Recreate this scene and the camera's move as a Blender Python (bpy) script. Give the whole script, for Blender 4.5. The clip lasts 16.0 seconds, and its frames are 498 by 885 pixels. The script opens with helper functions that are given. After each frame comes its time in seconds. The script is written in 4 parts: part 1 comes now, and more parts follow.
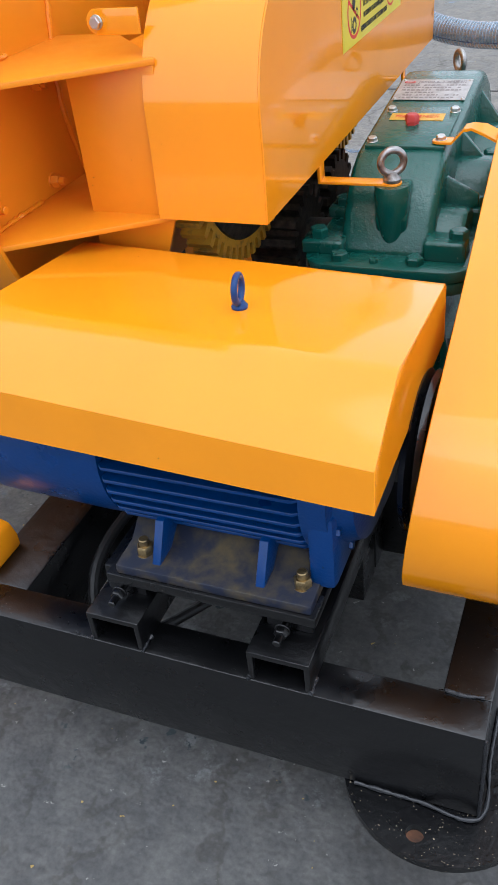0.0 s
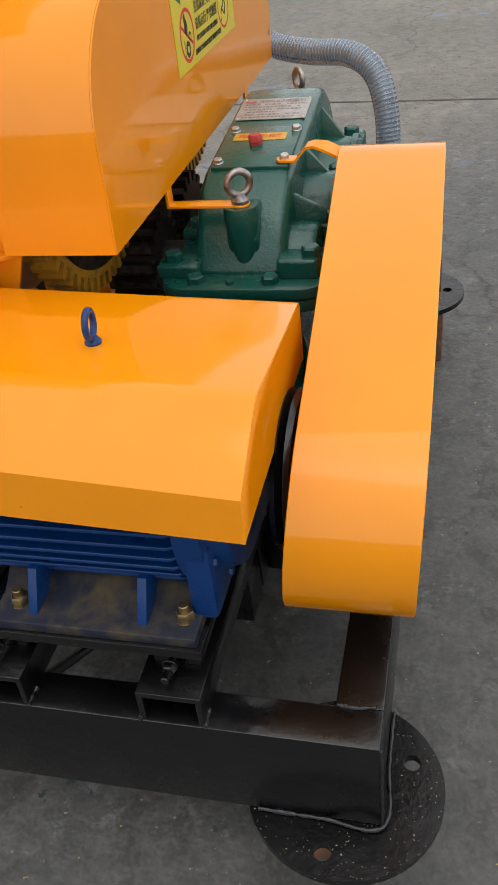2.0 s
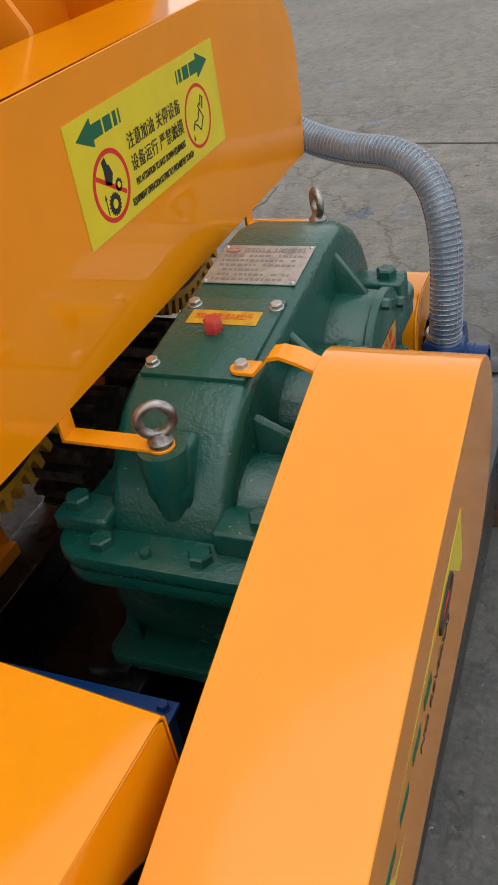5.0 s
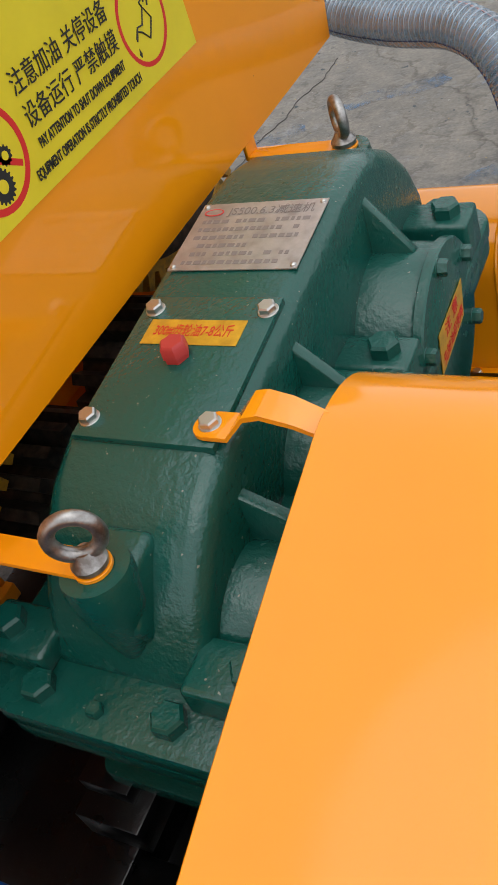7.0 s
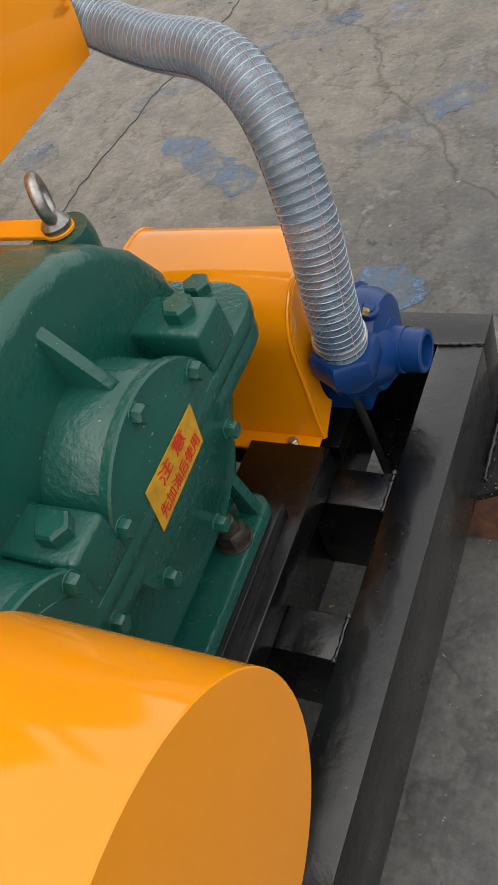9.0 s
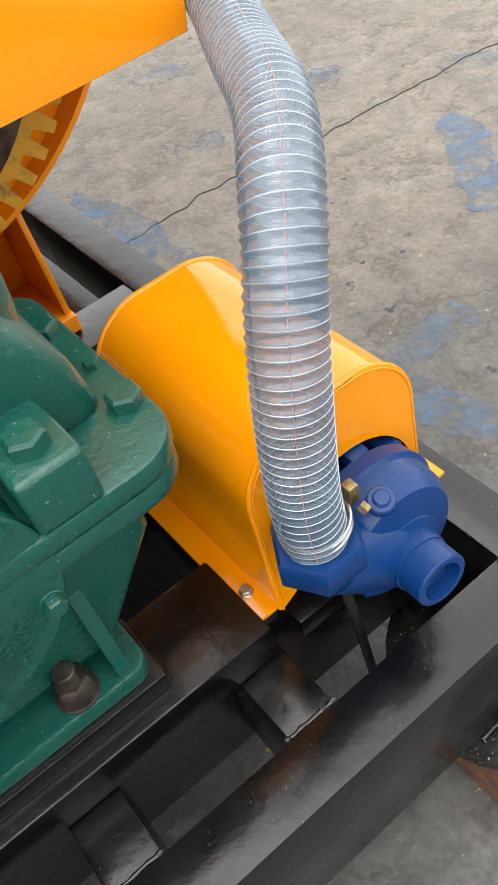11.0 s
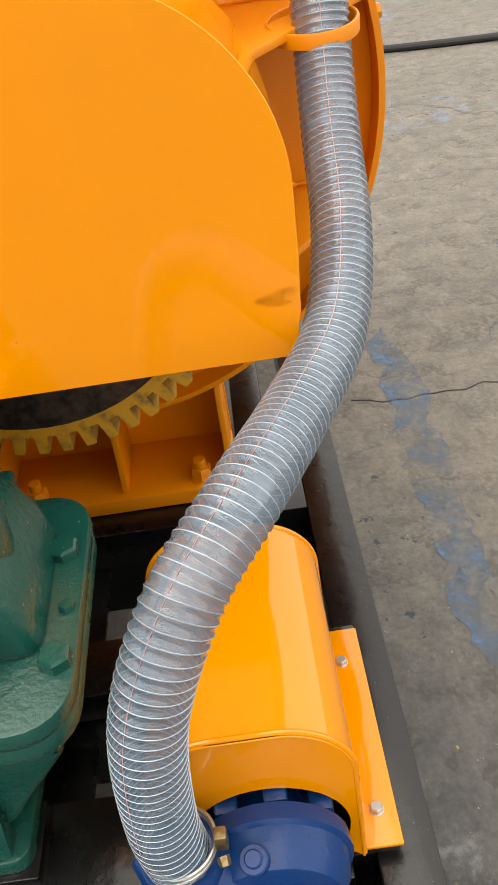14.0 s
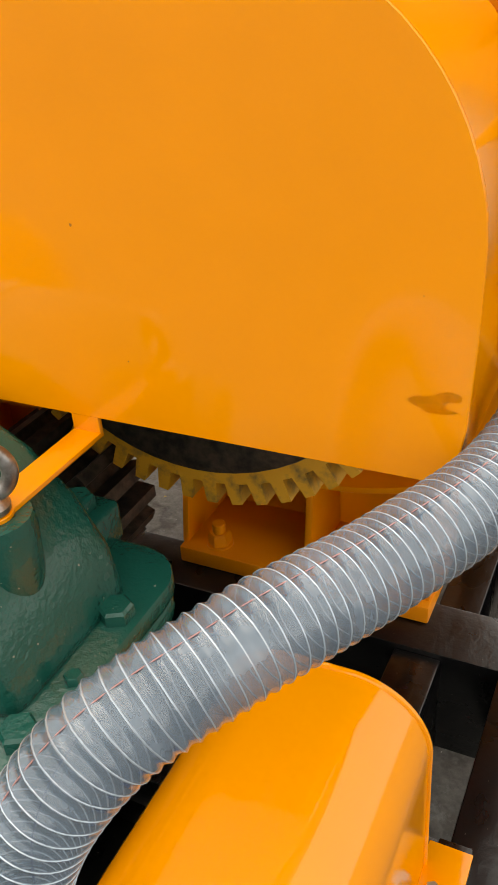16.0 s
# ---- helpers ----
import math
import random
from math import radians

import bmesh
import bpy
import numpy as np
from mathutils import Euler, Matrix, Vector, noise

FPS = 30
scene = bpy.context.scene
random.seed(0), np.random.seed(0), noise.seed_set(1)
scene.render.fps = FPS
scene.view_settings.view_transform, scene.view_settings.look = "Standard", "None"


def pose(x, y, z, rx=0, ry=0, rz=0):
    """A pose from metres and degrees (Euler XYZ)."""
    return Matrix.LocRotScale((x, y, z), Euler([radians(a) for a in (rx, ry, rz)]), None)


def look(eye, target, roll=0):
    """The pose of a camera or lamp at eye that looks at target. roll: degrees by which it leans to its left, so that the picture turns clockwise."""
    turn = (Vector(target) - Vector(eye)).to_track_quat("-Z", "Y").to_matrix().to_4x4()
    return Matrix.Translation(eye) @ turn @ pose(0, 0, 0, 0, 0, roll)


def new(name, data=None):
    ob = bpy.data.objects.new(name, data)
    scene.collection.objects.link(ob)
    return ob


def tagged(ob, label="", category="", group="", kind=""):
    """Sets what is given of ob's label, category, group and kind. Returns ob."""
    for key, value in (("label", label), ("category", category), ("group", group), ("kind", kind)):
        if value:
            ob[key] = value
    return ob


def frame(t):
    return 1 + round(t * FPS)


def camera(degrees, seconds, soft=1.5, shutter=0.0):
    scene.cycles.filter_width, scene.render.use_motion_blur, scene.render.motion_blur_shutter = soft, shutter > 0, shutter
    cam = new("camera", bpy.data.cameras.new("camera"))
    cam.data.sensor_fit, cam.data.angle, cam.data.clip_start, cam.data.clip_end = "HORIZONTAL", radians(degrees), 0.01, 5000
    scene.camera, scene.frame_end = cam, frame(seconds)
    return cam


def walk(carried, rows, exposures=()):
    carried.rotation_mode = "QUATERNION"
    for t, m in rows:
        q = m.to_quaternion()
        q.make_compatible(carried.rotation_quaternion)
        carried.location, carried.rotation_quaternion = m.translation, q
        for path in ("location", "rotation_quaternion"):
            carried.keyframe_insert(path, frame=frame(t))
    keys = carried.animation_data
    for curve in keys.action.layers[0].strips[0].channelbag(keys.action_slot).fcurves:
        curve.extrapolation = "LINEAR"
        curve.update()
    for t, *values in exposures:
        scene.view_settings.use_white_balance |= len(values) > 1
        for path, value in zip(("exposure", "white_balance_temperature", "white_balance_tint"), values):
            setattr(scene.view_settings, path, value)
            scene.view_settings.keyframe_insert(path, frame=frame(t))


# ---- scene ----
cam = camera(32.6, 16.0)
PATH = [
    (0, (0.043, -0.707, 1.257), (-0.649, 0.755, 0.081), -6.8),
    (0.5, (-0.001, -0.77, 1.25), (-0.575, 0.691, 0.011), -7.7),
    (1, (-0.018, -0.774, 1.245), (-0.633, 0.693, 0.032), -7.9),
    (1.5, (0.014, -0.723, 1.239), (-0.468, 0.769, -0.002), -6.4),
    (2, (0.068, -0.673, 1.263), (-0.385, 0.88, 0.088), -7.0),
    (2.5, (0.132, -0.595, 1.286), (-0.312, 1.018, 0.191), -6.0),
    (3, (0.109, -0.486, 1.296), (-0.368, 1.158, 0.263), -7.4),
    (3.5, (0.099, -0.38, 1.3), (-0.431, 1.254, 0.275), -8.7),
    (3.7, (0.111, -0.326, 1.299), (-0.45, 1.294, 0.269), -8.8),
    (5.8, (0.164, 0.26, 1.261), (-0.735, 1.589, 0.067), -11.9),
    (6, (0.161, 0.318, 1.249), (-0.781, 1.618, 0.057), -12.4),
    (6.5, (0.119, 0.426, 1.219), (-0.811, 1.711, 0.001), -13.9),
    (7, (0.108, 0.449, 1.193), (-0.824, 1.646, -0.111), -21.8),
    (7.5, (0.109, 0.479, 1.183), (-0.782, 1.663, -0.16), -24.0),
    (8, (0.152, 0.574, 1.173), (-0.746, 1.688, -0.224), -25.5),
    (8.5, (0.225, 0.728, 1.167), (-0.679, 1.806, -0.253), -26.4),
    (9, (0.265, 0.832, 1.159), (-0.633, 1.882, -0.287), -25.8),
    (9.2, (0.267, 0.859, 1.151), (-0.637, 1.884, -0.309), -26.5),
    (11.3, (0.296, 1.326, 1.051), (-0.985, 1.875, -0.384), -14.1),
    (11.5, (0.304, 1.343, 1.059), (-0.989, 1.895, -0.364), -11.2),
    (12, (0.28, 1.417, 1.051), (-1.0, 1.888, -0.412), -4.2),
    (12.5, (0.268, 1.486, 1.068), (-1.04, 1.849, -0.401), -1.1),
    (13, (0.315, 1.541, 1.107), (-1.14, 1.728, -0.252), -5.5),
    (13.5, (0.342, 1.589, 1.151), (-1.165, 1.613, -0.164), -8.4),
    (14, (0.281, 1.649, 1.199), (-1.307, 1.619, -0.016), -9.1),
    (14.5, (0.215, 1.713, 1.203), (-1.438, 1.573, 0.086), -9.6),
    (15, (0.196, 1.802, 1.221), (-1.546, 1.478, 0.294), -9.4),
    (15.5, (0.145, 1.799, 1.147), (-1.463, 1.149, 0.151), -6.6),
    (16, (0.078, 1.801, 1.101), (-1.444, 1.01, 0.072), -4.2),
]
EXPOSURES = [(0.0, 0.66, 5750, 10), (0.6, 0.5, 6050, 10), (1.2, 0.4, 6150, 10), (2.0, 0.2, 6600, 10), (2.7, 0.0, 6800, 10), (3.7, -0.04, 6800, 10), (6.0, 0.2, 6450, 10), (6.6, 0.14, 6450, 10), (7.5, 0.36, 6350, 10), (8.5, 0.42, 6650, 10), (9.2, 0.4, 6800, 10), (11.3, 1.25, 6800, 10), (12.5, 1.18, 6950, 10), (13.5, 1.0, 7200, 10), (14.5, 0.76, 7500, 10), (15.0, 0.7, 7600, 10), (16.0, 0.7, 7700, 10)]
walk(cam, [(t, look(eye, target, roll)) for t, eye, target, roll in PATH], EXPOSURES)

# ---- light ----
world = bpy.data.worlds.new("sky")
scene.world = world
world.use_nodes = True
wn = world.node_tree
sky = wn.nodes.new("ShaderNodeTexSky")
sky.sky_type, sky.sun_disc = "NISHITA", False
sky.sun_elevation, sky.sun_rotation = radians(65), radians(160)
sky.air_density, sky.dust_density = 1.0, 4.0
haze = wn.nodes.new("ShaderNodeHueSaturation")
haze.inputs["Saturation"].default_value = 0.25
wn.links.new(sky.outputs[0], haze.inputs["Color"])
cloud = wn.nodes.new("ShaderNodeMix")
cloud.data_type, cloud.inputs[0].default_value = "RGBA", 0.78
cloud.inputs[7].default_value = (8.7, 8.85, 9.1, 1)
wn.links.new(haze.outputs[0], cloud.inputs[6])
wn.links.new(cloud.outputs[2], wn.nodes["Background"].inputs[0])
wn.nodes["Background"].inputs[1].default_value = 0.13
lamp = bpy.data.lights.new("sun", "SUN")
lamp.energy, lamp.angle, lamp.color = 0.6, radians(60), (1.0, 0.97, 0.93)
sun = new("sun", lamp)
sun.matrix_world = look((1.6, 0.2, 8), (0, 1, 0))


# ---- materials ----
def material(name, color, rough=0.5, metal=0.0, coat=0.0):
    m = bpy.data.materials.new(name)
    m.use_nodes = True
    p = m.node_tree.nodes["Principled BSDF"]
    p.inputs["Base Color"].default_value = (*color, 1)
    p.inputs["Roughness"].default_value = rough
    p.inputs["Metallic"].default_value = metal
    p.inputs["Coat Weight"].default_value = coat
    p.inputs["Coat Roughness"].default_value = 0.08
    return m


def tex_noise(m, scale, detail=4.0, rough=0.6):
    n = m.node_tree.nodes.new("ShaderNodeTexNoise")
    n.inputs["Scale"].default_value, n.inputs["Detail"].default_value = scale, detail
    n.inputs["Roughness"].default_value = rough
    c = m.node_tree.nodes.new("ShaderNodeTexCoord")
    m.node_tree.links.new(c.outputs["Object"], n.inputs["Vector"])
    return n.outputs["Fac"]


def ramp(m, fac, a, b, lo=(0, 0, 0), hi=(1, 1, 1)):
    r = m.node_tree.nodes.new("ShaderNodeValToRGB")
    r.color_ramp.elements[0].position, r.color_ramp.elements[1].position = a, b
    r.color_ramp.elements[0].color, r.color_ramp.elements[1].color = (*lo, 1), (*hi, 1)
    m.node_tree.links.new(fac, r.inputs[0])
    return r.outputs[0]


def mix(m, fac, a, b, how="MIX"):
    n = m.node_tree.nodes.new("ShaderNodeMix")
    n.data_type, n.blend_type = "RGBA", how
    for socket, value in ((n.inputs[0], fac), (n.inputs[6], a), (n.inputs[7], b)):
        if isinstance(value, tuple):
            socket.default_value = (*value, 1)
        elif isinstance(value, float):
            socket.default_value = value
        else:
            m.node_tree.links.new(value, socket)
    return n.outputs[2]


def bump(m, fac, strength, distance=0.002, under=None):
    b = m.node_tree.nodes.new("ShaderNodeBump")
    b.inputs["Strength"].default_value, b.inputs["Distance"].default_value = strength, distance
    m.node_tree.links.new(fac, b.inputs["Height"])
    if under is not None:
        m.node_tree.links.new(under, b.inputs["Normal"])
    p = m.node_tree.nodes["Principled BSDF"]
    m.node_tree.links.new(b.outputs[0], p.inputs["Normal"])
    return b.outputs[0]


def set_in(m, name, out):
    m.node_tree.links.new(out, m.node_tree.nodes["Principled BSDF"].inputs[name])


def sprayed(name, color, rough, coat, dirt, grain=(420, 0.05), wave=(6, 0.05), speck=0.74, fleck=160):
    """Paint: faint tone drift, dust specks, fine orange peel and slight waviness of the sheet."""
    m = material(name, color, rough, 0, coat)
    drift = ramp(m, tex_noise(m, 5, 3), 0.35, 0.7, tuple(c * 0.93 for c in color), color)
    specks = ramp(m, tex_noise(m, fleck, 2, 0.4), speck, speck + 0.03)
    set_in(m, "Base Color", mix(m, specks, drift, dirt))
    set_in(m, "Roughness", ramp(m, tex_noise(m, 11, 4), 0.3, 0.8, (rough * 0.8,) * 3, (rough * 1.35,) * 3))
    first = bump(m, tex_noise(m, wave[0], 2), wave[1], 0.02)
    bump(m, tex_noise(m, grain[0], 2), grain[1], grain[2] if len(grain) > 2 else 0.001, first)
    return m


yellow = sprayed("yellow_paint", (0.85, 0.29, 0.003), 0.085, 0.0, (0.35, 0.13, 0.02), (500, 0.012), (3.5, 0.05), 0.8, 110)
orange = sprayed("orange_paint", (0.79, 0.252, 0.005), 0.38, 0.08, (0.3, 0.1, 0.02), (300, 0.06), (5, 0.05), 0.8)
green = sprayed("green_enamel", (0.005, 0.072, 0.055), 0.24, 0.15, (0.16, 0.19, 0.15), (150, 1.0, 0.0012), (24, 0.1), 0.735, 210)
blue = sprayed("blue_enamel", (0.0012, 0.034, 0.15), 0.32, 0.05, (0.01, 0.02, 0.05), (170, 0.6), (10, 0.05), 0.75)
black = sprayed("black_enamel", (0.0022, 0.0023, 0.0028), 0.29, 0.25, (0.07, 0.066, 0.06), (150, 0.4), (18, 0.12), 0.735, 260)
gritty = sprayed("gritty_black_enamel", (0.0022, 0.0023, 0.0028), 0.27, 0.1, (0.24, 0.2, 0.14), (150, 0.5), (18, 0.12), 0.69, 240)
blue.node_tree.nodes["Principled BSDF"].inputs["Specular IOR Level"].default_value = 0.36
gritty.node_tree.nodes["Principled BSDF"].inputs["Specular IOR Level"].default_value = 0.35
for m, v in ((yellow, 0.6), (orange, 0.36)):
    m.node_tree.nodes["Principled BSDF"].inputs["Specular IOR Level"].default_value = v
black.node_tree.nodes["Principled BSDF"].inputs["Specular IOR Level"].default_value = 0.5
steel = material("zinc_steel", (0.55, 0.54, 0.52), 0.35, 1.0)
bump(steel, tex_noise(steel, 220, 2), 0.15, 0.001)
worn_steel = material("worn_steel", (0.3, 0.29, 0.28), 0.36, 0.9)
set_in(worn_steel, "Base Color", ramp(worn_steel, tex_noise(worn_steel, 70, 5), 0.35, 0.65, (0.17, 0.15, 0.135), (0.42, 0.41, 0.4)))
bump(worn_steel, tex_noise(worn_steel, 160, 3), 0.35, 0.001)
dark_steel = material("dark_steel", (0.06, 0.055, 0.05), 0.5, 0.6)
set_in(dark_steel, "Base Color", ramp(dark_steel, tex_noise(dark_steel, 60), 0.35, 0.7, (0.03, 0.028, 0.026), (0.11, 0.09, 0.07)))
brass = material("yellow_zinc", (0.5, 0.36, 0.16), 0.38, 0.9)
set_in(brass, "Base Color", ramp(brass, tex_noise(brass, 90), 0.35, 0.7, (0.18, 0.13, 0.07), (0.46, 0.34, 0.16)))
rust = material("rusty_steel", (0.14, 0.06, 0.03), 0.8)
set_in(rust, "Base Color", ramp(rust, tex_noise(rust, 35, 6), 0.3, 0.7, (0.06, 0.03, 0.02), (0.2, 0.085, 0.04)))
bump(rust, tex_noise(rust, 120), 0.4, 0.002)
rubber = material("black_rubber", (0.012, 0.012, 0.013), 0.55)
bump(rubber, tex_noise(rubber, 200), 0.1, 0.001)
red_plastic = material("red_plastic", (0.42, 0.035, 0.03), 0.45)
weld_mat = material("weld_bead", (0.02, 0.021, 0.024), 0.28, 0.2, 0.3)
bump(weld_mat, tex_noise(weld_mat, 260, 3), 0.8, 0.003)
gear_paint = material("gear_paint", (0.42, 0.25, 0.03), 0.55)
set_in(gear_paint, "Base Color", mix(gear_paint, ramp(gear_paint, tex_noise(gear_paint, 45, 5), 0.5, 0.7), (0.55, 0.29, 0.02), (0.16, 0.11, 0.03)))
bump(gear_paint, tex_noise(gear_paint, 90), 0.3, 0.002)
dusted = material("dusted_plate", (0.03, 0.03, 0.03), 0.5)
set_in(dusted, "Base Color", mix(dusted, ramp(dusted, tex_noise(dusted, 24, 5), 0.42, 0.75), (0.006, 0.01, 0.026), (0.09, 0.066, 0.024)))
wood = material("weathered_wood", (0.2, 0.13, 0.08), 0.8)
set_in(wood, "Base Color", ramp(wood, tex_noise(wood, 14, 6), 0.3, 0.7, (0.1, 0.07, 0.045), (0.28, 0.2, 0.13)))
far_blue = material("blue_sheet", (0.01, 0.09, 0.42), 0.5)
sign_yellow = material("sign_yellow", (0.72, 0.58, 0.012), 0.35, 0, 0.2)
set_in(sign_yellow, "Base Color", ramp(sign_yellow, tex_noise(sign_yellow, 14), 0.3, 0.7, (0.66, 0.53, 0.012), (0.74, 0.6, 0.016)))
sticker_gold = material("gold_sticker", (0.68, 0.36, 0.02), 0.32, 0.3)
set_in(sticker_gold, "Base Color", ramp(sticker_gold, tex_noise(sticker_gold, 60), 0.3, 0.7, (0.5, 0.26, 0.02), (0.75, 0.42, 0.03)))
ink_black = material("ink_black", (0.012, 0.012, 0.012), 0.5)
ink_red = material("ink_red", (0.6, 0.018, 0.015), 0.45)
ink_green = material("ink_green", (0.004, 0.11, 0.045), 0.45)
ink_faint = material("ink_faint", (0.24, 0.21, 0.2), 0.5, 0.4)
plate_metal = material("etched_aluminium", (0.42, 0.39, 0.37), 0.42, 0.75)
set_in(plate_metal, "Base Color", ramp(plate_metal, tex_noise(plate_metal, 55, 5), 0.3, 0.7, (0.34, 0.31, 0.29), (0.52, 0.49, 0.47)))

hose_mat = material("clear_pvc", (0.4, 0.47, 0.55), 0.14, 0, 0.5)
hp = hose_mat.node_tree.nodes["Principled BSDF"]
set_in(hose_mat, "Base Color", ramp(hose_mat, tex_noise(hose_mat, 26, 3), 0.3, 0.7, (0.09, 0.135, 0.185), (0.17, 0.23, 0.3)))
set_in(hose_mat, "Alpha", ramp(hose_mat, tex_noise(hose_mat, 40, 3), 0.3, 0.7, (0.6,) * 3, (0.74,) * 3))
hp.inputs["Specular IOR Level"].default_value = 1.0
wire_mat = material("wire_in_pvc", (0.42, 0.5, 0.58), 0.25, 0.5, 0.3)
thread_mat = material("faded_red_thread", (0.42, 0.2, 0.19), 0.6)

concrete = material("worn_concrete", (0.27, 0.26, 0.24), 0.75)
big = tex_noise(concrete, 0.9, 8, 0.62)
mid = tex_noise(concrete, 10, 10, 0.74)
fine = tex_noise(concrete, 70, 6, 0.7)
gc = concrete.node_tree.nodes.new("ShaderNodeTexCoord")
axes = concrete.node_tree.nodes.new("ShaderNodeSeparateXYZ")
concrete.node_tree.links.new(gc.outputs["Object"], axes.inputs[0])


def ground_sum(a, b, how, factor=1.0):
    n = concrete.node_tree.nodes.new("ShaderNodeMath")
    n.operation = how
    concrete.node_tree.links.new(a, n.inputs[0])
    if b is None:
        n.inputs[1].default_value = factor
    else:
        concrete.node_tree.links.new(b, n.inputs[1])
    return n.outputs[0]


# darker grey concrete beside the machine, lighter and beige farther into the yard
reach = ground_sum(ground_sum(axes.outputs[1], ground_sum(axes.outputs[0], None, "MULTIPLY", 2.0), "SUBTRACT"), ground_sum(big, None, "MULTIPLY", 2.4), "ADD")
far_mask = ramp(concrete, ground_sum(reach, None, "DIVIDE", 8.0), 0.48, 0.7)
tone = mix(concrete, far_mask, ramp(concrete, big, 0.3, 0.72, (0.076, 0.076, 0.076), (0.12, 0.118, 0.114)), ramp(concrete, big, 0.3, 0.72, (0.14, 0.127, 0.11), (0.215, 0.197, 0.172)))
stain = ramp(concrete, mid, 0.4, 0.6, (0.7, 0.705, 0.715), (1.16, 1.15, 1.12))
tone = mix(concrete, 1.0, tone, stain, "MULTIPLY")
grit = ramp(concrete, fine, 0.3, 0.7, (0.72, 0.72, 0.72), (1.18, 1.18, 1.16))
tone = mix(concrete, 1.0, tone, grit, "MULTIPLY")
trowel = concrete.node_tree.nodes.new("ShaderNodeTexWave")
trowel.wave_type, trowel.inputs["Scale"].default_value = "BANDS", 2.1
trowel.inputs["Distortion"].default_value, trowel.inputs["Detail"].default_value = 14.0, 5.0
trowel.inputs["Detail Scale"].default_value, trowel.inputs["Detail Roughness"].default_value = 1.6, 0.68
concrete.node_tree.links.new(gc.outputs["Object"], trowel.inputs["Vector"])
dents = ramp(concrete, trowel.outputs["Fac"], 0.0, 0.13, (0.72, 0.7, 0.67), (1, 1, 1))
dents = mix(concrete, ramp(concrete, tex_noise(concrete, 5.5, 3), 0.42, 0.52), (1.0, 1.0, 1.0), dents)
tone = mix(concrete, 1.0, tone, dents, "MULTIPLY")
crack = concrete.node_tree.nodes.new("ShaderNodeTexVoronoi")
crack.feature, crack.inputs["Scale"].default_value = "DISTANCE_TO_EDGE", 0.3
warp = concrete.node_tree.nodes.new("ShaderNodeVectorMath")
wnoise = concrete.node_tree.nodes.new("ShaderNodeTexNoise")
wnoise.inputs["Scale"].default_value, wnoise.inputs["Detail"].default_value = 2.5, 6
concrete.node_tree.links.new(gc.outputs["Object"], wnoise.inputs["Vector"])
concrete.node_tree.links.new(gc.outputs["Object"], warp.inputs[0])
scaled = concrete.node_tree.nodes.new("ShaderNodeVectorMath")
scaled.operation, scaled.inputs["Scale"].default_value = "SCALE", 0.55
concrete.node_tree.links.new(wnoise.outputs["Color"], scaled.inputs[0])
concrete.node_tree.links.new(scaled.outputs[0], warp.inputs[1])
concrete.node_tree.links.new(warp.outputs[0], crack.inputs["Vector"])
lines = ramp(concrete, crack.outputs["Distance"], 0.0, 0.0022, (0.55, 0.53, 0.5), (1, 1, 1))
tone = mix(concrete, 1.0, tone, lines, "MULTIPLY")
fleck = ramp(concrete, tex_noise(concrete, 38, 4, 0.7), 0.67, 0.71)
tone = mix(concrete, fleck, tone, (0.3, 0.29, 0.27))
patch = ramp(concrete, tex_noise(concrete, 2.3, 9, 0.72), 0.6, 0.66)
zone = ramp(concrete, tex_noise(concrete, 0.55, 2), 0.45, 0.56)
paint_left = mix(concrete, 1.0, patch, zone, "MULTIPLY")
tone = mix(concrete, mix(concrete, 1.0, paint_left, far_mask, "MULTIPLY"), tone, (0.13, 0.2, 0.3))
scuffs = mix(concrete, 1.0, ramp(concrete, tex_noise(concrete, 13, 8, 0.75), 0.54, 0.63), ramp(concrete, tex_noise(concrete, 2.2, 3), 0.46, 0.58), "MULTIPLY")
tone = mix(concrete, mix(concrete, 1.0, scuffs, (0.45, 0.45, 0.45), "MULTIPLY"), tone, (0.26, 0.265, 0.27))
oil = mix(concrete, 1.0, ramp(concrete, tex_noise(concrete, 24, 4, 0.6), 0.63, 0.67), ramp(concrete, tex_noise(concrete, 1.7, 2), 0.5, 0.56), "MULTIPLY")
tone = mix(concrete, oil, tone, (0.03, 0.042, 0.048))
chips = ramp(concrete, tex_noise(concrete, 47, 2, 0.5), 0.745, 0.76)
tone = mix(concrete, chips, tone, (0.36, 0.25, 0.07))
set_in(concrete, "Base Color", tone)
set_in(concrete, "Roughness", ramp(concrete, mid, 0.3, 0.7, (0.55,) * 3, (0.85,) * 3))
first = bump(concrete, trowel.outputs["Fac"], 0.25, 0.01)
bump(concrete, fine, 0.25, 0.003, first)
joint_mat = material("joint_filler", (0.055, 0.051, 0.047), 0.85)
bump(joint_mat, tex_noise(joint_mat, 90), 0.4, 0.003)


# ---- mesh helpers ----
def merge(bm, other):
    me = bpy.data.meshes.new("scratch")
    other.to_mesh(me)
    bm.from_mesh(me)
    bpy.data.meshes.remove(me)
    other.free()
    return bm


def joined(*pieces):
    bm = bmesh.new()
    for piece in pieces:
        merge(bm, piece)
    return bm


def bevelled(bm, width, segments=2, angle=40):
    if width > 0:
        edges = [e for e in bm.edges if len(e.link_faces) == 2 and e.calc_face_angle(0) > radians(angle)]
        bmesh.ops.bevel(bm, geom=edges, offset=width, segments=segments, profile=0.5, affect="EDGES", clamp_overlap=True)
    return bm


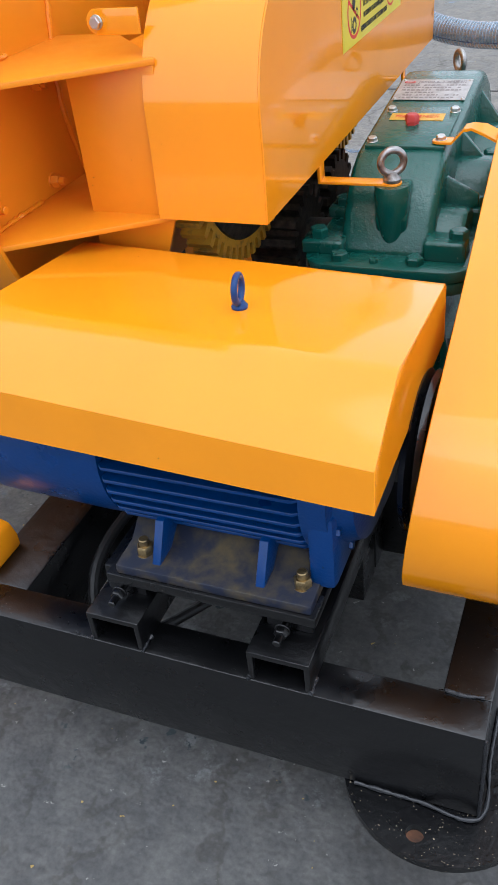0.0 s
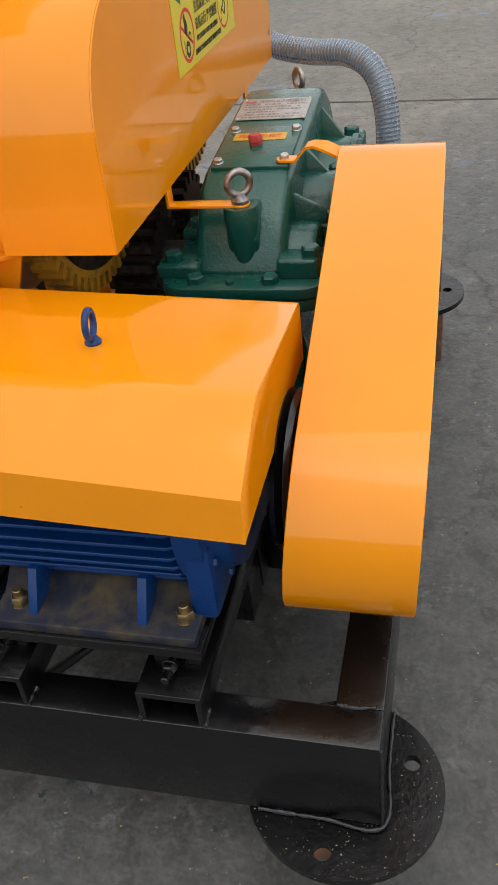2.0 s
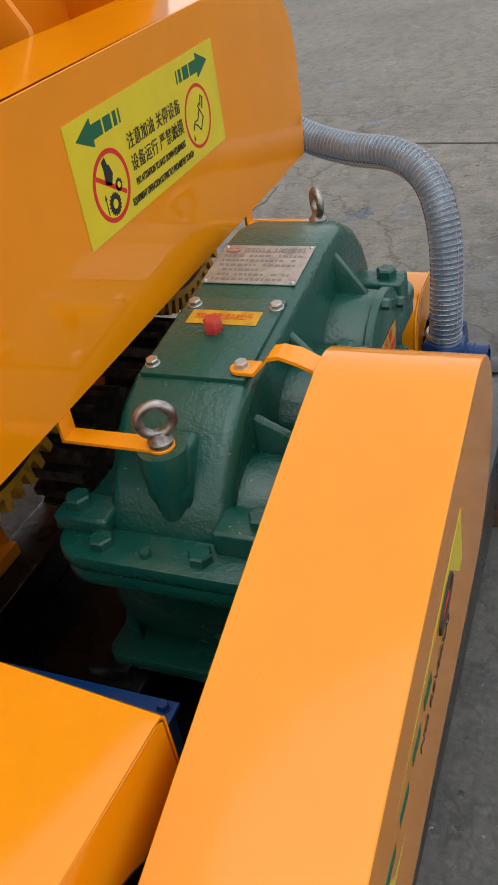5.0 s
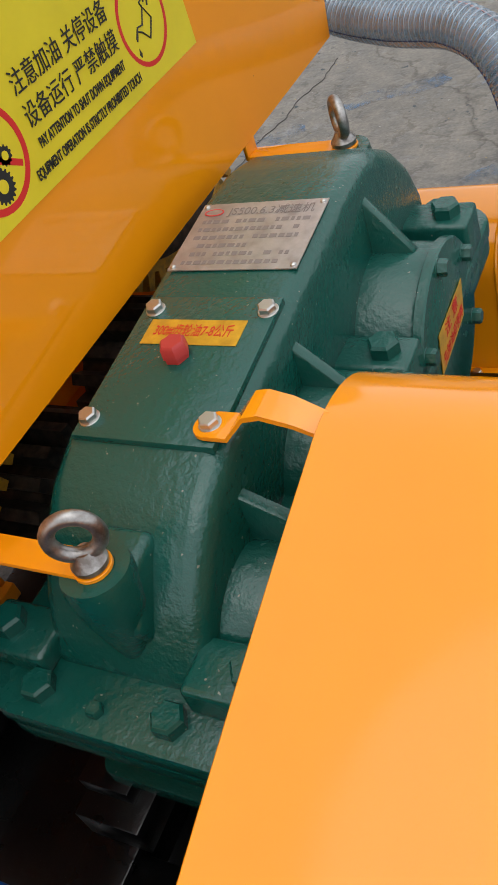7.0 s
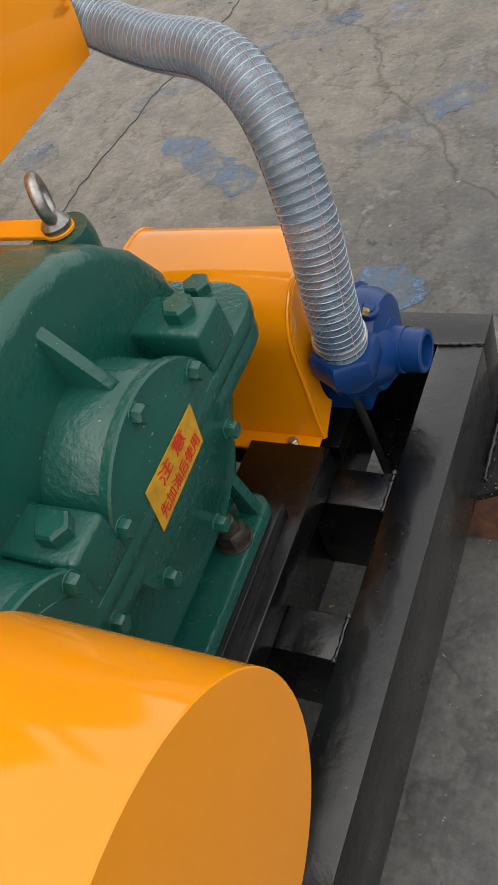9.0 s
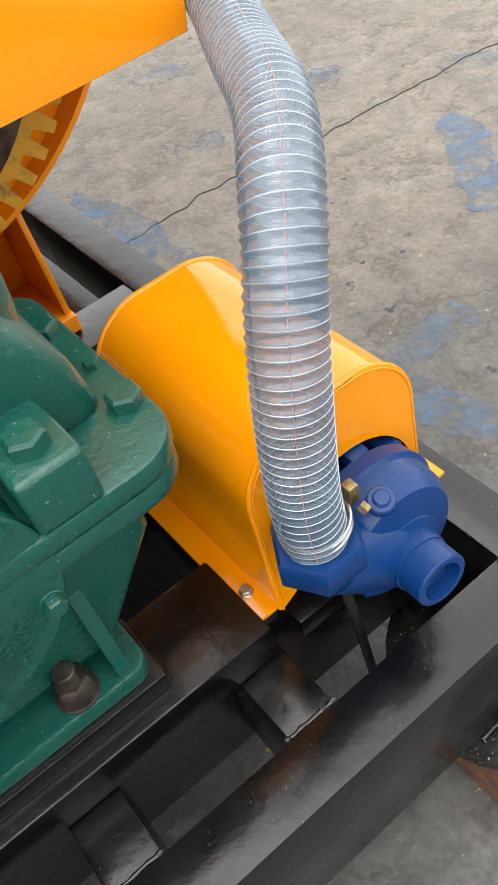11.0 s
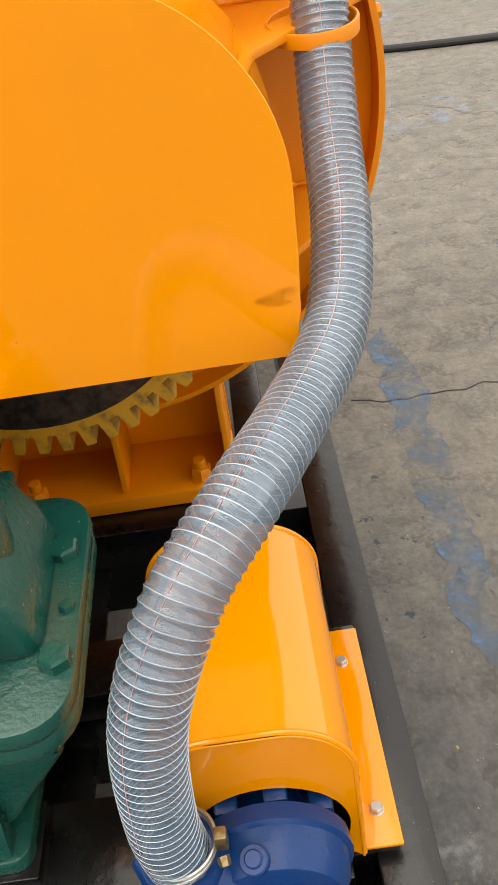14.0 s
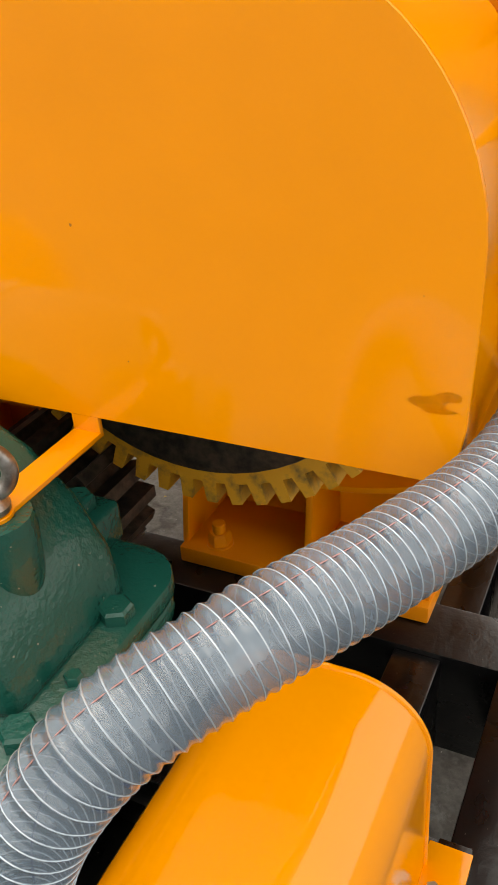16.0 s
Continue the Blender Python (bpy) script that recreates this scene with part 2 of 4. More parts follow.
def box(a, b, bevel=0.002):
    bm = bmesh.new()
    bmesh.ops.create_cube(bm, size=1)
    for v in bm.verts:
        v.co = Vector([(a[i] + b[i]) / 2 + v.co[i] * (b[i] - a[i]) for i in range(3)])
    return bevelled(bm, bevel)


AXIS = {"x": lambda u, v, w: (w, u, v), "y": lambda u, v, w: (u, w, v), "z": lambda u, v, w: (u, v, w)}


def prism(points, axis, lo, hi, bevel=0.002, segments=2, angle=40):
    """A closed outline, swept along an axis."""
    bm, put = bmesh.new(), AXIS[axis]
    a = [bm.verts.new(put(u, v, lo)) for u, v in points]
    b = [bm.verts.new(put(u, v, hi)) for u, v in points]
    bm.faces.new(a)
    bm.faces.new(b)
    for i in range(len(a)):
        bm.faces.new((a[i - 1], a[i], b[i], b[i - 1]))
    bmesh.ops.recalc_face_normals(bm, faces=bm.faces)
    return bevelled(bm, bevel, segments, angle)


def offset(points, d):
    """The open line moved sideways by d."""
    out = []
    for i, p in enumerate(points):
        a, b = Vector(points[max(i - 1, 0)]), Vector(points[min(i + 1, len(points) - 1)])
        n1 = (Vector(p) - a) if i else (b - Vector(p))
        n2 = (b - Vector(p)) if i < len(points) - 1 else n1
        n1, n2 = n1.normalized(), n2.normalized()
        n = Vector((-(n1 + n2).y, (n1 + n2).x)).normalized()
        k = max(0.3, n.dot(Vector((-n1.y, n1.x))))
        q = Vector(p) + n * d / k
        out.append((q.x, q.y))
    return out


def sheet(points, axis, lo, hi, thick, bevel=0.0006):
    """An open line with a thickness, swept along an axis."""
    return prism(list(points) + offset(points, thick)[::-1], axis, lo, hi, bevel, 1)


def arc(cu, cv, r, a0, a1, n=12):
    return [(cu + r * math.cos(radians(a0 + (a1 - a0) * i / n)), cv + r * math.sin(radians(a0 + (a1 - a0) * i / n))) for i in range(n + 1)]


def turned(p0, p1, rings, n=32):
    """A turned solid: rings of (share of the way, radius) from p0 to p1, with closed ends."""
    p0, p1 = Vector(p0), Vector(p1)
    q = (p1 - p0).to_track_quat("Z", "Y").to_matrix()
    bm, loops = bmesh.new(), []
    for s, r in rings:
        loops.append([bm.verts.new(p0 + (p1 - p0) * s + q @ Vector((r * math.cos(2 * math.pi * k / n), r * math.sin(2 * math.pi * k / n), 0))) for k in range(n)])
    for a, b in zip(loops, loops[1:]):
        for k in range(n):
            bm.faces.new((a[k - 1], a[k], b[k], b[k - 1]))
    bm.faces.new(loops[0])
    bm.faces.new(loops[-1])
    bmesh.ops.recalc_face_normals(bm, faces=bm.faces)
    return bm


def cyl(p0, p1, r, n=32, edge=0.0015):
    length = (Vector(p1) - Vector(p0)).length
    e = min(edge, length * 0.3, r * 0.3)
    return turned(p0, p1, [(0, r - e), (e / length, r), (1 - e / length, r), (1, r - e)], n)


def spline(points, n=10):
    q = [Vector(p) for p in points]
    q = [2 * q[0] - q[1]] + q + [2 * q[-1] - q[-2]]
    out = []
    for i in range(1, len(q) - 2):
        a, b, c, d = q[i - 1:i + 3]
        for k in range(n):
            u = k / n
            out.append(0.5 * (2 * b + (c - a) * u + (2 * a - 5 * b + 4 * c - d) * u * u + (3 * b - a - 3 * c + d) * u ** 3))
    out.append(q[-2])
    return out


def rods(path, radius, n=12, closed=False):
    """A tube along a path; radius is a number or a function of the index."""
    bm, loops = bmesh.new(), []
    count = len(path)
    normal = None
    for i, p in enumerate(path):
        a = path[i - 1] if closed or i else path[i]
        b = path[(i + 1) % count] if closed or i < count - 1 else path[i]
        t = (Vector(b) - Vector(a)).normalized()
        if normal is None:
            normal = t.orthogonal().normalized()
        normal = (normal - t * normal.dot(t)).normalized()
        side = t.cross(normal)
        r = radius(i) if callable(radius) else radius
        loops.append([bm.verts.new(Vector(p) + (normal * math.cos(2 * math.pi * k / n) + side * math.sin(2 * math.pi * k / n)) * r) for k in range(n)])
    pairs = list(zip(loops, loops[1:])) + ([(loops[-1], loops[0])] if closed else [])
    for a, b in pairs:
        for k in range(n):
            bm.faces.new((a[k - 1], a[k], b[k], b[k - 1]))
    if not closed:
        bm.faces.new(loops[0])
        bm.faces.new(loops[-1])
    bmesh.ops.recalc_face_normals(bm, faces=bm.faces)
    return bm


def ring(centre, normal, big_r, small_r, n=36, m=12):
    q = Vector(normal).to_track_quat("Z", "Y").to_matrix()
    path = [Vector(centre) + q @ Vector((big_r * math.cos(2 * math.pi * k / n), big_r * math.sin(2 * math.pi * k / n), 0)) for k in range(n)]
    return rods(path, small_r, m, True)


def thing(name, base, label, category, group="", kind=""):
    ob = new(name)
    ob.location, ob.empty_display_size = base, 0.05
    return tagged(ob, label, category, group, kind)


def root_place(ob):
    while ob.parent:
        ob = ob.parent
    return ob.location


def finish(name, bm, mat, smooth=35):
    me = bpy.data.meshes.new(name)
    bm.to_mesh(me)
    bm.free()
    me.materials.append(mat)
    me.shade_smooth()
    me.set_sharp_from_angle(angle=radians(smooth))
    return me


def part(name, bm, mat, parent, label=""):
    bmesh.ops.translate(bm, verts=bm.verts, vec=-root_place(parent))
    ob = new(name, finish(name, bm, mat))
    ob.parent = parent
    return tagged(ob, label)


def single(name, bm, mat, base, label, category, group="", kind=""):
    bmesh.ops.translate(bm, verts=bm.verts, vec=-Vector(base))
    ob = new(name, finish(name, bm, mat))
    ob.location = base
    return tagged(ob, label, category, group, kind)


def hexagon(place, way, across, height, washer=True):
    """A hexagon head with a chamfered crown and a washer; place is the middle of its seat."""
    p, d = Vector(place), Vector(way).normalized()
    r = across / math.sqrt(3)
    bm = turned(p, p + d * height, [(0, r), (0.8, r), (1.0, r * 0.84)], 6)
    if washer:
        merge(bm, cyl(p - d * 0.001, p + d * height * 0.14, across * 0.66, 24, 0.0006))
    return bm


def nut_on_stud(place, way, across):
    p, d = Vector(place), Vector(way).normalized()
    bm = hexagon(p, d, across, across * 0.75)
    return merge(bm, cyl(p, p + d * across * 1.25, across * 0.33, 16, 0.001))


def eyebolt(place, turn, big_r, small_r, lean=0.0):
    """A collar, a neck and a ring; turn is the ring's heading in degrees."""
    p = Vector(place)
    n = Vector((math.cos(radians(turn)) * math.cos(radians(lean)), math.sin(radians(turn)) * math.cos(radians(lean)), math.sin(radians(lean))))
    up = (Vector((0, 0, 1)) - n * n.z).normalized()
    bm = turned(p, p + up * small_r * 2.6, [(0, small_r * 2.3), (0.3, small_r * 2.4), (0.55, small_r * 1.9), (1, small_r * 1.2)], 24)
    return merge(bm, ring(p + up * (big_r + small_r * 2.0), n, big_r, small_r))


def lettering(name, body, size, place, mat, parent, plane="x", label="", width=None, turn=0.0, lift=0.0006, bold=0.0):
    """Flat built-in lettering, centred on place, read from +x ("x") or from above ("z")."""
    cu = bpy.data.curves.new(name, "FONT")
    cu.body, cu.size, cu.align_x, cu.align_y, cu.extrude, cu.offset = body, size, "CENTER", "CENTER", 0.0002, bold
    ob = new(name, cu)
    bpy.context.view_layer.update()
    me = bpy.data.meshes.new_from_object(ob.evaluated_get(bpy.context.evaluated_depsgraph_get()))
    bpy.data.objects.remove(ob)
    me.name = name
    xs = [v.co.x for v in me.vertices]
    stretch = width / (max(xs) - min(xs)) if width and xs else 1.0
    basis = Matrix(((0, 0, 1), (1, 0, 0), (0, 1, 0))).to_4x4() if plane == "x" else Matrix.Identity(4)
    me.transform(Matrix.Translation(Vector(place) - root_place(parent)) @ basis @ Matrix.Rotation(radians(turn), 4, "Z")
                 @ Matrix.Translation((0, 0, lift)) @ Matrix.Diagonal((stretch, 1, 1, 1)))
    me.materials.clear()
    me.materials.append(mat)
    made = new(name, me)
    made.parent = parent
    return tagged(made, label)


Z0 = -0.12      # the yard

# ---- yard ----
bm = bmesh.new()
bmesh.ops.create_grid(bm, x_segments=2, y_segments=2, size=400, matrix=Matrix.Translation((0, 0, Z0)))
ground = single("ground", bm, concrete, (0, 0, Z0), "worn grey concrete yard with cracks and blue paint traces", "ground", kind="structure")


def joint(a, b, width, wander=0.0):
    a, b = Vector((*a, 0)), Vector((*b, 0))
    n = (b - a).normalized().cross(Vector((0, 0, 1))) * width / 2
    pts, m = [], 120
    for k in range(m + 1):
        w = noise.noise(Vector((k * 0.7, a.x, 0))) * width * 0.6 + wander * (noise.noise(Vector((k * 0.06, a.y, 3))) + 0.35 * noise.noise(Vector((k * 0.31, a.y, 7))))
        pts.append(a.lerp(b, k / m) + n.normalized() * w)
    outline = [(p.x + n.x, p.y + n.y) for p in pts] + [(p.x - n.x, p.y - n.y) for p in reversed(pts)]
    single("ground_joint", prism(outline, "z", Z0 - 0.01, Z0 + 0.0025, 0), joint_mat, (*outline[0], Z0), "dark filled joint in the concrete yard", "joint", kind="structure")


joint((-6, 4.93), (9, 3.71), 0.02)
joint((-1.56, 1.9), (-1.37, 3.9), 0.0028, 0.05)
# worn blue line marking
marking = material("worn_blue_marking", (0.1, 0.2, 0.36), 0.7)
wear = mix(marking, 1.0, ramp(marking, tex_noise(marking, 9, 10, 0.78), 0.44, 0.63, (0, 0, 0), (0.85, 0.85, 0.85)), ramp(marking, tex_noise(marking, 3.5, 4), 0.36, 0.5), "MULTIPLY")
set_in(marking, "Alpha", wear)
set_in(marking, "Base Color", ramp(marking, tex_noise(marking, 30, 5), 0.3, 0.7, (0.075, 0.148, 0.25), (0.13, 0.2, 0.295)))


def line_marking(x0, y0, x1, y1, width):
    a, b = Vector((x0, y0, 0)), Vector((x1, y1, 0))
    n = (b - a).normalized().cross(Vector((0, 0, 1))) * width / 2
    def edge(q):
        pts = []
        for k in range(41):
            p = a.lerp(b, k / 40)
            end = min(1.0, k / 3, (40 - k) / 3)
            rough = 1 + 0.5 * noise.noise(Vector((p.x * 9 + q * 5, p.y * 9, 0))) + 0.35 * noise.noise(Vector((p.x * 37, p.y * 37 + q * 8, 0)))
            p = p + q * n * max(0.1, rough * end)
            pts.append((p.x, p.y))
        return pts
    outline = edge(1) + edge(-1)[::-1]
    single("line_marking", prism(outline, "z", Z0 - 0.01, Z0 + 0.002, 0), marking, (x0, y0, Z0), "worn blue line painted on the concrete", "road marking", kind="structure")


for ends in ((-1.9, 2.05, -0.83, 2.02), (-0.92, 2.015, -0.4, 2.11), (-0.7, 2.06, -0.67, 2.34), (-1.27, 2.92, -0.86, 2.62), (-1.5, 3.1, -1.3, 3.3), (-1.2, 3.44, -0.8, 3.56), (-0.6, 2.75, -0.3, 3.08), (-0.43, 2.31, -0.27, 2.19), (-2.36, 2.54, -2.2, 2.72), (-1.84, 2.76, -1.74, 2.95), (-1.8, 2.34, -1.74, 2.48), (-1.8, 2.8, -1.7, 2.9)):
    line_marking(*ends, 0.1)
joint((-4.48, 6.25), (-1.25, 25.0), 0.05)

# ---- base frame ----
frame_base = thing("base_frame", (-1.0, 0.9, Z0 + 0.18), "welded black-painted steel base frame of the mixer", "machine frame")
TOP, LOW = 0.25, 0.065
part("front_beam", box((-2.4, 0.0, LOW), (0.0, 0.064, TOP), 0.0025), black, frame_base)
part("rear_beam", box((-2.4, 1.708, LOW), (0.0, 1.776, TOP), 0.0025), black, frame_base)
part("side_beam", prism([(0.0, LOW), (0.0, TOP), (-0.068, TOP), (-0.068, TOP - 0.009), (-0.009, TOP - 0.009), (-0.009, LOW + 0.009), (-0.068, LOW + 0.009), (-0.068, LOW)], "y", 0.064, 1.708, 0.002), black, frame_base)
# unseen wide beam, added to darken the gap between motor and reducer
part("cross_beam", box((-0.43, 0.45, LOW), (-0.265, 0.66, TOP - 0.01), 0.003), black, frame_base)
part("inner_beam", box((-0.265, 0.5, LOW), (-0.185, 1.708, TOP - 0.002), 0.003), black, frame_base)
part("inner_beam", box((-0.5, 0.35, LOW), (-0.43, 1.708, TOP - 0.002), 0.003), black, frame_base)
part("mixer_beam", box((-0.866, 0.064, LOW), (-0.766, 1.708, TOP - 0.002), 0.003), black, frame_base)
part("cross_beam", box((-0.766, 0.36, LOW), (-0.265, 0.44, TOP - 0.006), 0.003), black, frame_base)
# unseen black sheet, added to pass for the deep shade below the reducer
part("floor_plate", box((-0.764, 0.44, 0.16), (-0.267, 1.36, 0.17), 0.001), black, frame_base)
part("cross_beam", box((-1.6, 1.60, LOW), (-0.866, 1.66, TOP - 0.006), 0.003), black, frame_base)
for y in (1.408, 1.192):
    part("stub_beam", box((-0.185, y, LOW + 0.02), (-0.068, y + 0.06, TOP - 0.004), 0.003), black, frame_base)
part("stub_beam", box((-0.766, 1.565, LOW), (-0.5, 1.63, TOP - 0.01), 0.003), black, frame_base)


def weld(points, r=0.004):
    path = spline(points, 14)
    path = [p + Vector((noise.noise(p * 90), noise.noise(p * 90 + Vector((7, 0, 0))), noise.noise(p * 90 + Vector((0, 5, 0))))) * r * 0.25 for p in path]
    return rods(path, lambda i: r * (0.75 + 0.5 * noise.noise(path[i] * 160)), 8)


def foot_plate(cx, cy, holes, seam):
    bm = bmesh.new()
    rim = arc(cx, cy, 0.15, 0, 360, 64)[:-1]
    hole_loops = [arc(hx, hy, 0.0135, 0, 360, 20)[:-1] for hx, hy in holes]
    for z in (LOW - 0.014, LOW):
        edges = []
        for loop in [rim] + hole_loops:
            vs = [bm.verts.new((u, v, z)) for u, v in loop]
            edges += [bm.edges.new((vs[i - 1], vs[i])) for i in range(len(vs))]
        bmesh.ops.triangle_fill(bm, edges=edges, use_beauty=True)
    bm.verts.ensure_lookup_table()
    half, at = len(bm.verts) // 2, 0
    for loop in [rim] + hole_loops:
        m = len(loop)
        for i in range(m):
            j = (i - 1) % m
            bm.faces.new((bm.verts[at + j], bm.verts[at + i], bm.verts[half + at + i], bm.verts[half + at + j]))
        at += m
    bmesh.ops.recalc_face_normals(bm, faces=bm.faces)
    plate = part("foot_plate", bm, gritty, frame_base, "round black foot plate with bolt holes")
    part("weld_bead", weld(seam, 0.0042), weld_mat, plate, "rough grey weld bead")


foot_plate(-0.06, 0.06, [(-0.079, -0.052), (0.038, 0.109)], [(-0.182, -0.003, LOW + 0.004), (-0.09, -0.004, LOW + 0.004), (0.003, -0.004, LOW + 0.004), (0.004, 0.1, LOW + 0.004), (0.004, 0.196, LOW + 0.004)])
foot_plate(-0.054, 1.712, [(0.047, 1.72)], [(0.004, 1.6, LOW + 0.004), (0.004, 1.68, LOW + 0.004), (0.004, 1.775, LOW + 0.004)])
part("weld_bead", weld([(0.001, -0.001, TOP), (0.002, -0.001, 0.2), (0.002, -0.001, LOW)], 0.0035), weld_mat, frame_base)
part("weld_bead", weld([(-0.066, 0.064, TOP + 0.001), (-0.04, 0.062, TOP + 0.001), (-0.012, 0.066, TOP + 0.001)], 0.0035), weld_mat, frame_base)
for y in (1.408, 1.468, 1.192, 1.252):
    part("weld_bead", weld([(-0.07, y - 0.004, TOP), (-0.07, y, TOP), (-0.07, y + 0.004, TOP - 0.02)], 0.004), weld_mat, frame_base)
for y in (1.408, 1.192):
    part("weld_bead", weld([(-0.071, y, TOP - 0.003), (-0.071, y + 0.03, TOP - 0.003), (-0.071, y + 0.06, TOP - 0.003)], 0.004), black, frame_base)
    part("weld_bead", weld([(-0.182, y, TOP - 0.003), (-0.182, y + 0.03, TOP - 0.003), (-0.182, y + 0.06, TOP - 0.003)], 0.004), black, frame_base)
part("weld_bead", weld([(-0.068, 1.706, TOP + 0.001), (-0.03, 1.709, TOP + 0.001), (0.0, 1.712, TOP + 0.001)], 0.003), black, frame_base)


def support_block(x, y):
    single("support_block", box((x - 0.05, y - 0.05, Z0), (x + 0.05, y + 0.05, LOW - 0.014), 0.004), rust, (x, y, Z0), "rusty brown steel block under the foot plate", "block", "blocks under the feet")


support_block(-0.012, 1.66)
support_block(-0.07, 0.08)
support_block(-2.2, 0.03)
support_block(-2.2, 1.74)

# ---- motor with its rails ----
motor = thing("electric_motor", (-0.4, 0.236, 0.378), "blue finned electric motor on a steel plate", "motor")
MY, MZ = 0.236, 0.538
part("body", cyl((-0.57, MY, MZ), (-0.25, MY, MZ), 0.135, 48), blue, motor)
for side in (-1, 1):
    for k in range(9):
        z = MZ - 0.128 + k * 0.0225
        reach = math.sqrt(max(0.0, 0.168 ** 2 - (z - MZ) ** 2)) * side
        inner = math.sqrt(max(0.0, 0.13 ** 2 - (z - MZ) ** 2)) * side
        outline = [(-0.565, MY + inner), (-0.268, MY + inner), (-0.268, MY + reach * 0.97), (-0.276, MY + reach), (-0.558, MY + reach), (-0.565, MY + reach * 0.96)]
        part("cooling_fin", prism(outline, "z", z - 0.0028, z + 0.0028, 0.001, 1), blue, motor)
part("fan_cover", turned((-0.82, MY, MZ), (-0.565, MY, MZ), [(0, 0.02), (0.0, 0.11), (0.05, 0.148), (0.14, 0.162), (0.9, 0.166), (1, 0.165)], 56), blue, motor)
part("end_shield", joined(turned((-0.268, MY, MZ), (-0.185, MY, MZ), [(0, 0.165), (0.45, 0.165), (0.5, 0.15), (0.8, 0.14), (1, 0.09)], 48),
     box((-0.262, MY - 0.16, MZ - 0.15), (-0.222, MY - 0.06, MZ - 0.02), 0.01), box((-0.262, MY + 0.06, MZ - 0.15), (-0.222, MY + 0.16, MZ - 0.02), 0.01)), blue, motor)
part("terminal_box", joined(box((-0.47, 0.39, 0.42), (-0.24, 0.535, 0.505), 0.006), box((-0.475, 0.385, 0.505), (-0.235, 0.54, 0.512), 0.002), hexagon((-0.25, 0.528, 0.512), (0, 0, 1), 0.013, 0.008), hexagon((-0.46, 0.528, 0.512), (0, 0, 1), 0.013, 0.008)), blue, motor)
part("shaft", cyl((-0.19, MY, MZ), (-0.1, MY, MZ), 0.024), dark_steel, motor)
for y in (MY - 0.168, MY + 0.168):
    s = 1 if y > MY else -1
    foot = part("foot", prism([(y - s * 0.1, 0.378), (y + s * 0.035, 0.378), (y + s * 0.035, 0.395), (y - s * 0.02, 0.398), (y - s * 0.06, 0.43), (y - s * 0.1, 0.44)], "x", -0.548, -0.245, 0.003), dusted, motor, "blue foot dusted with yellow paint")
    for x in (-0.487, -0.325):
        part("foot_web", prism([(y + s * 0.02, 0.394), (y - s * 0.012, 0.455), (y - s * 0.07, 0.455), (y - s * 0.07, 0.394)], "x", x - 0.007, x + 0.007, 0.002), blue, foot)
    for x in (-0.514, -0.268):
        part("bolt", nut_on_stud((x, y - s * 0.002, 0.394), (0, 0, 1), 0.023), brass, foot, "yellowed zinc nut on a stud")
for k in range(5):
    a = radians(200 + 35 * k)
    part("shield_bolt", hexagon((-0.226, MY + 0.152 * math.cos(a), MZ + 0.152 * math.sin(a)), (1, 0, 0), 0.014, 0.009), blue, motor)
part("lifting_eye", joined(eyebolt((-0.393, MY, 0.727), 7, 0.0185, 0.0048), cyl((-0.393, MY, 0.66), (-0.393, MY, 0.729), 0.008, 16)), blue, motor)

plate = single("motor_plate", box((-0.565, 0.028, 0.36), (-0.238, 0.45, 0.378), 0.003), black, (-0.4, 0.236, 0.358), "black steel motor plate on two slide rails", "plate")


def slide_rail(x0, x1):
    rail = thing("slide_rail", ((x0 + x1) / 2, 0.25, TOP), "black channel slide rail with an adjusting screw", "rail", "motor slide rails")
    wall = 0.009
    part("channel", prism([(x0, TOP), (x0 + wall, TOP), (x0 + wall, 0.298), (x1 - wall, 0.298), (x1 - wall, TOP), (x1, TOP), (x1, 0.308), (x0, 0.308)], "y", 0.003, 0.46, 0.002), black, rail)
    part("shoe", box((x0 + 0.012, 0.06, 0.308), (x1 - 0.012, 0.42, 0.358), 0.003), black, rail)
    part("screw", joined(cyl((x0 + 0.045, 0.012, 0.328), (x0 + 0.045, 0.07, 0.328), 0.006, 14), hexagon((x0 + 0.045, 0.04, 0.328), (0, -1, 0), 0.018, 0.012)), black, rail)
    for x in (x0, x1):
        part("weld_bead", weld([(x, 0.0, TOP + 0.003), (x, 0.004, TOP + 0.002), (x, 0.03, TOP + 0.003)], 0.0045), weld_mat, rail)


slide_rail(-0.338, -0.243)
slide_rail(-0.602, -0.512)

# ---- motor guard ----
mguard = thing("motor_guard", (-0.45, 0.2, 0.6), "bent yellow sheet-metal guard over the blue motor", "guard")
prof = [(0.403, 0.61), (0.4015, 0.699), (0.396, 0.7065), (0.384, 0.7095), (0.25, 0.7235), (0.122, 0.737), (0.106, 0.7355), (0.007, 0.679), (0.001, 0.6725), (-0.003, 0.612)]
def askew(bm):
    """The hood sits slightly askew over the motor."""
    for v in bm.verts:
        v.co.y += (-0.146 - v.co.x) * 0.085
        if v.co.z < 0.65 and v.co.y < 0.1:
            v.co.z -= (-0.146 - v.co.x) * 0.026
    return bm


part("hood", askew(sheet(prof, "x", -0.765, -0.146, 0.003)), yellow, mguard)
side_prof = [(0.398, 0.612), (0.397, 0.697), (0.388, 0.704), (0.25, 0.7195), (0.125, 0.7325), (0.1, 0.729), (0.012, 0.679), (0.003, 0.664), (0.001, 0.612)]
for x in (-0.1495, -0.764):
    part("side_panel", askew(prism(side_prof, "x", x, x + 0.003, 0.0006, 1)), yellow, mguard)

# ---- belt guard ----
bguard = thing("belt_guard", (-0.04, 0.55, 0.4), "long yellow sheet-metal belt guard with rounded ends", "guard")


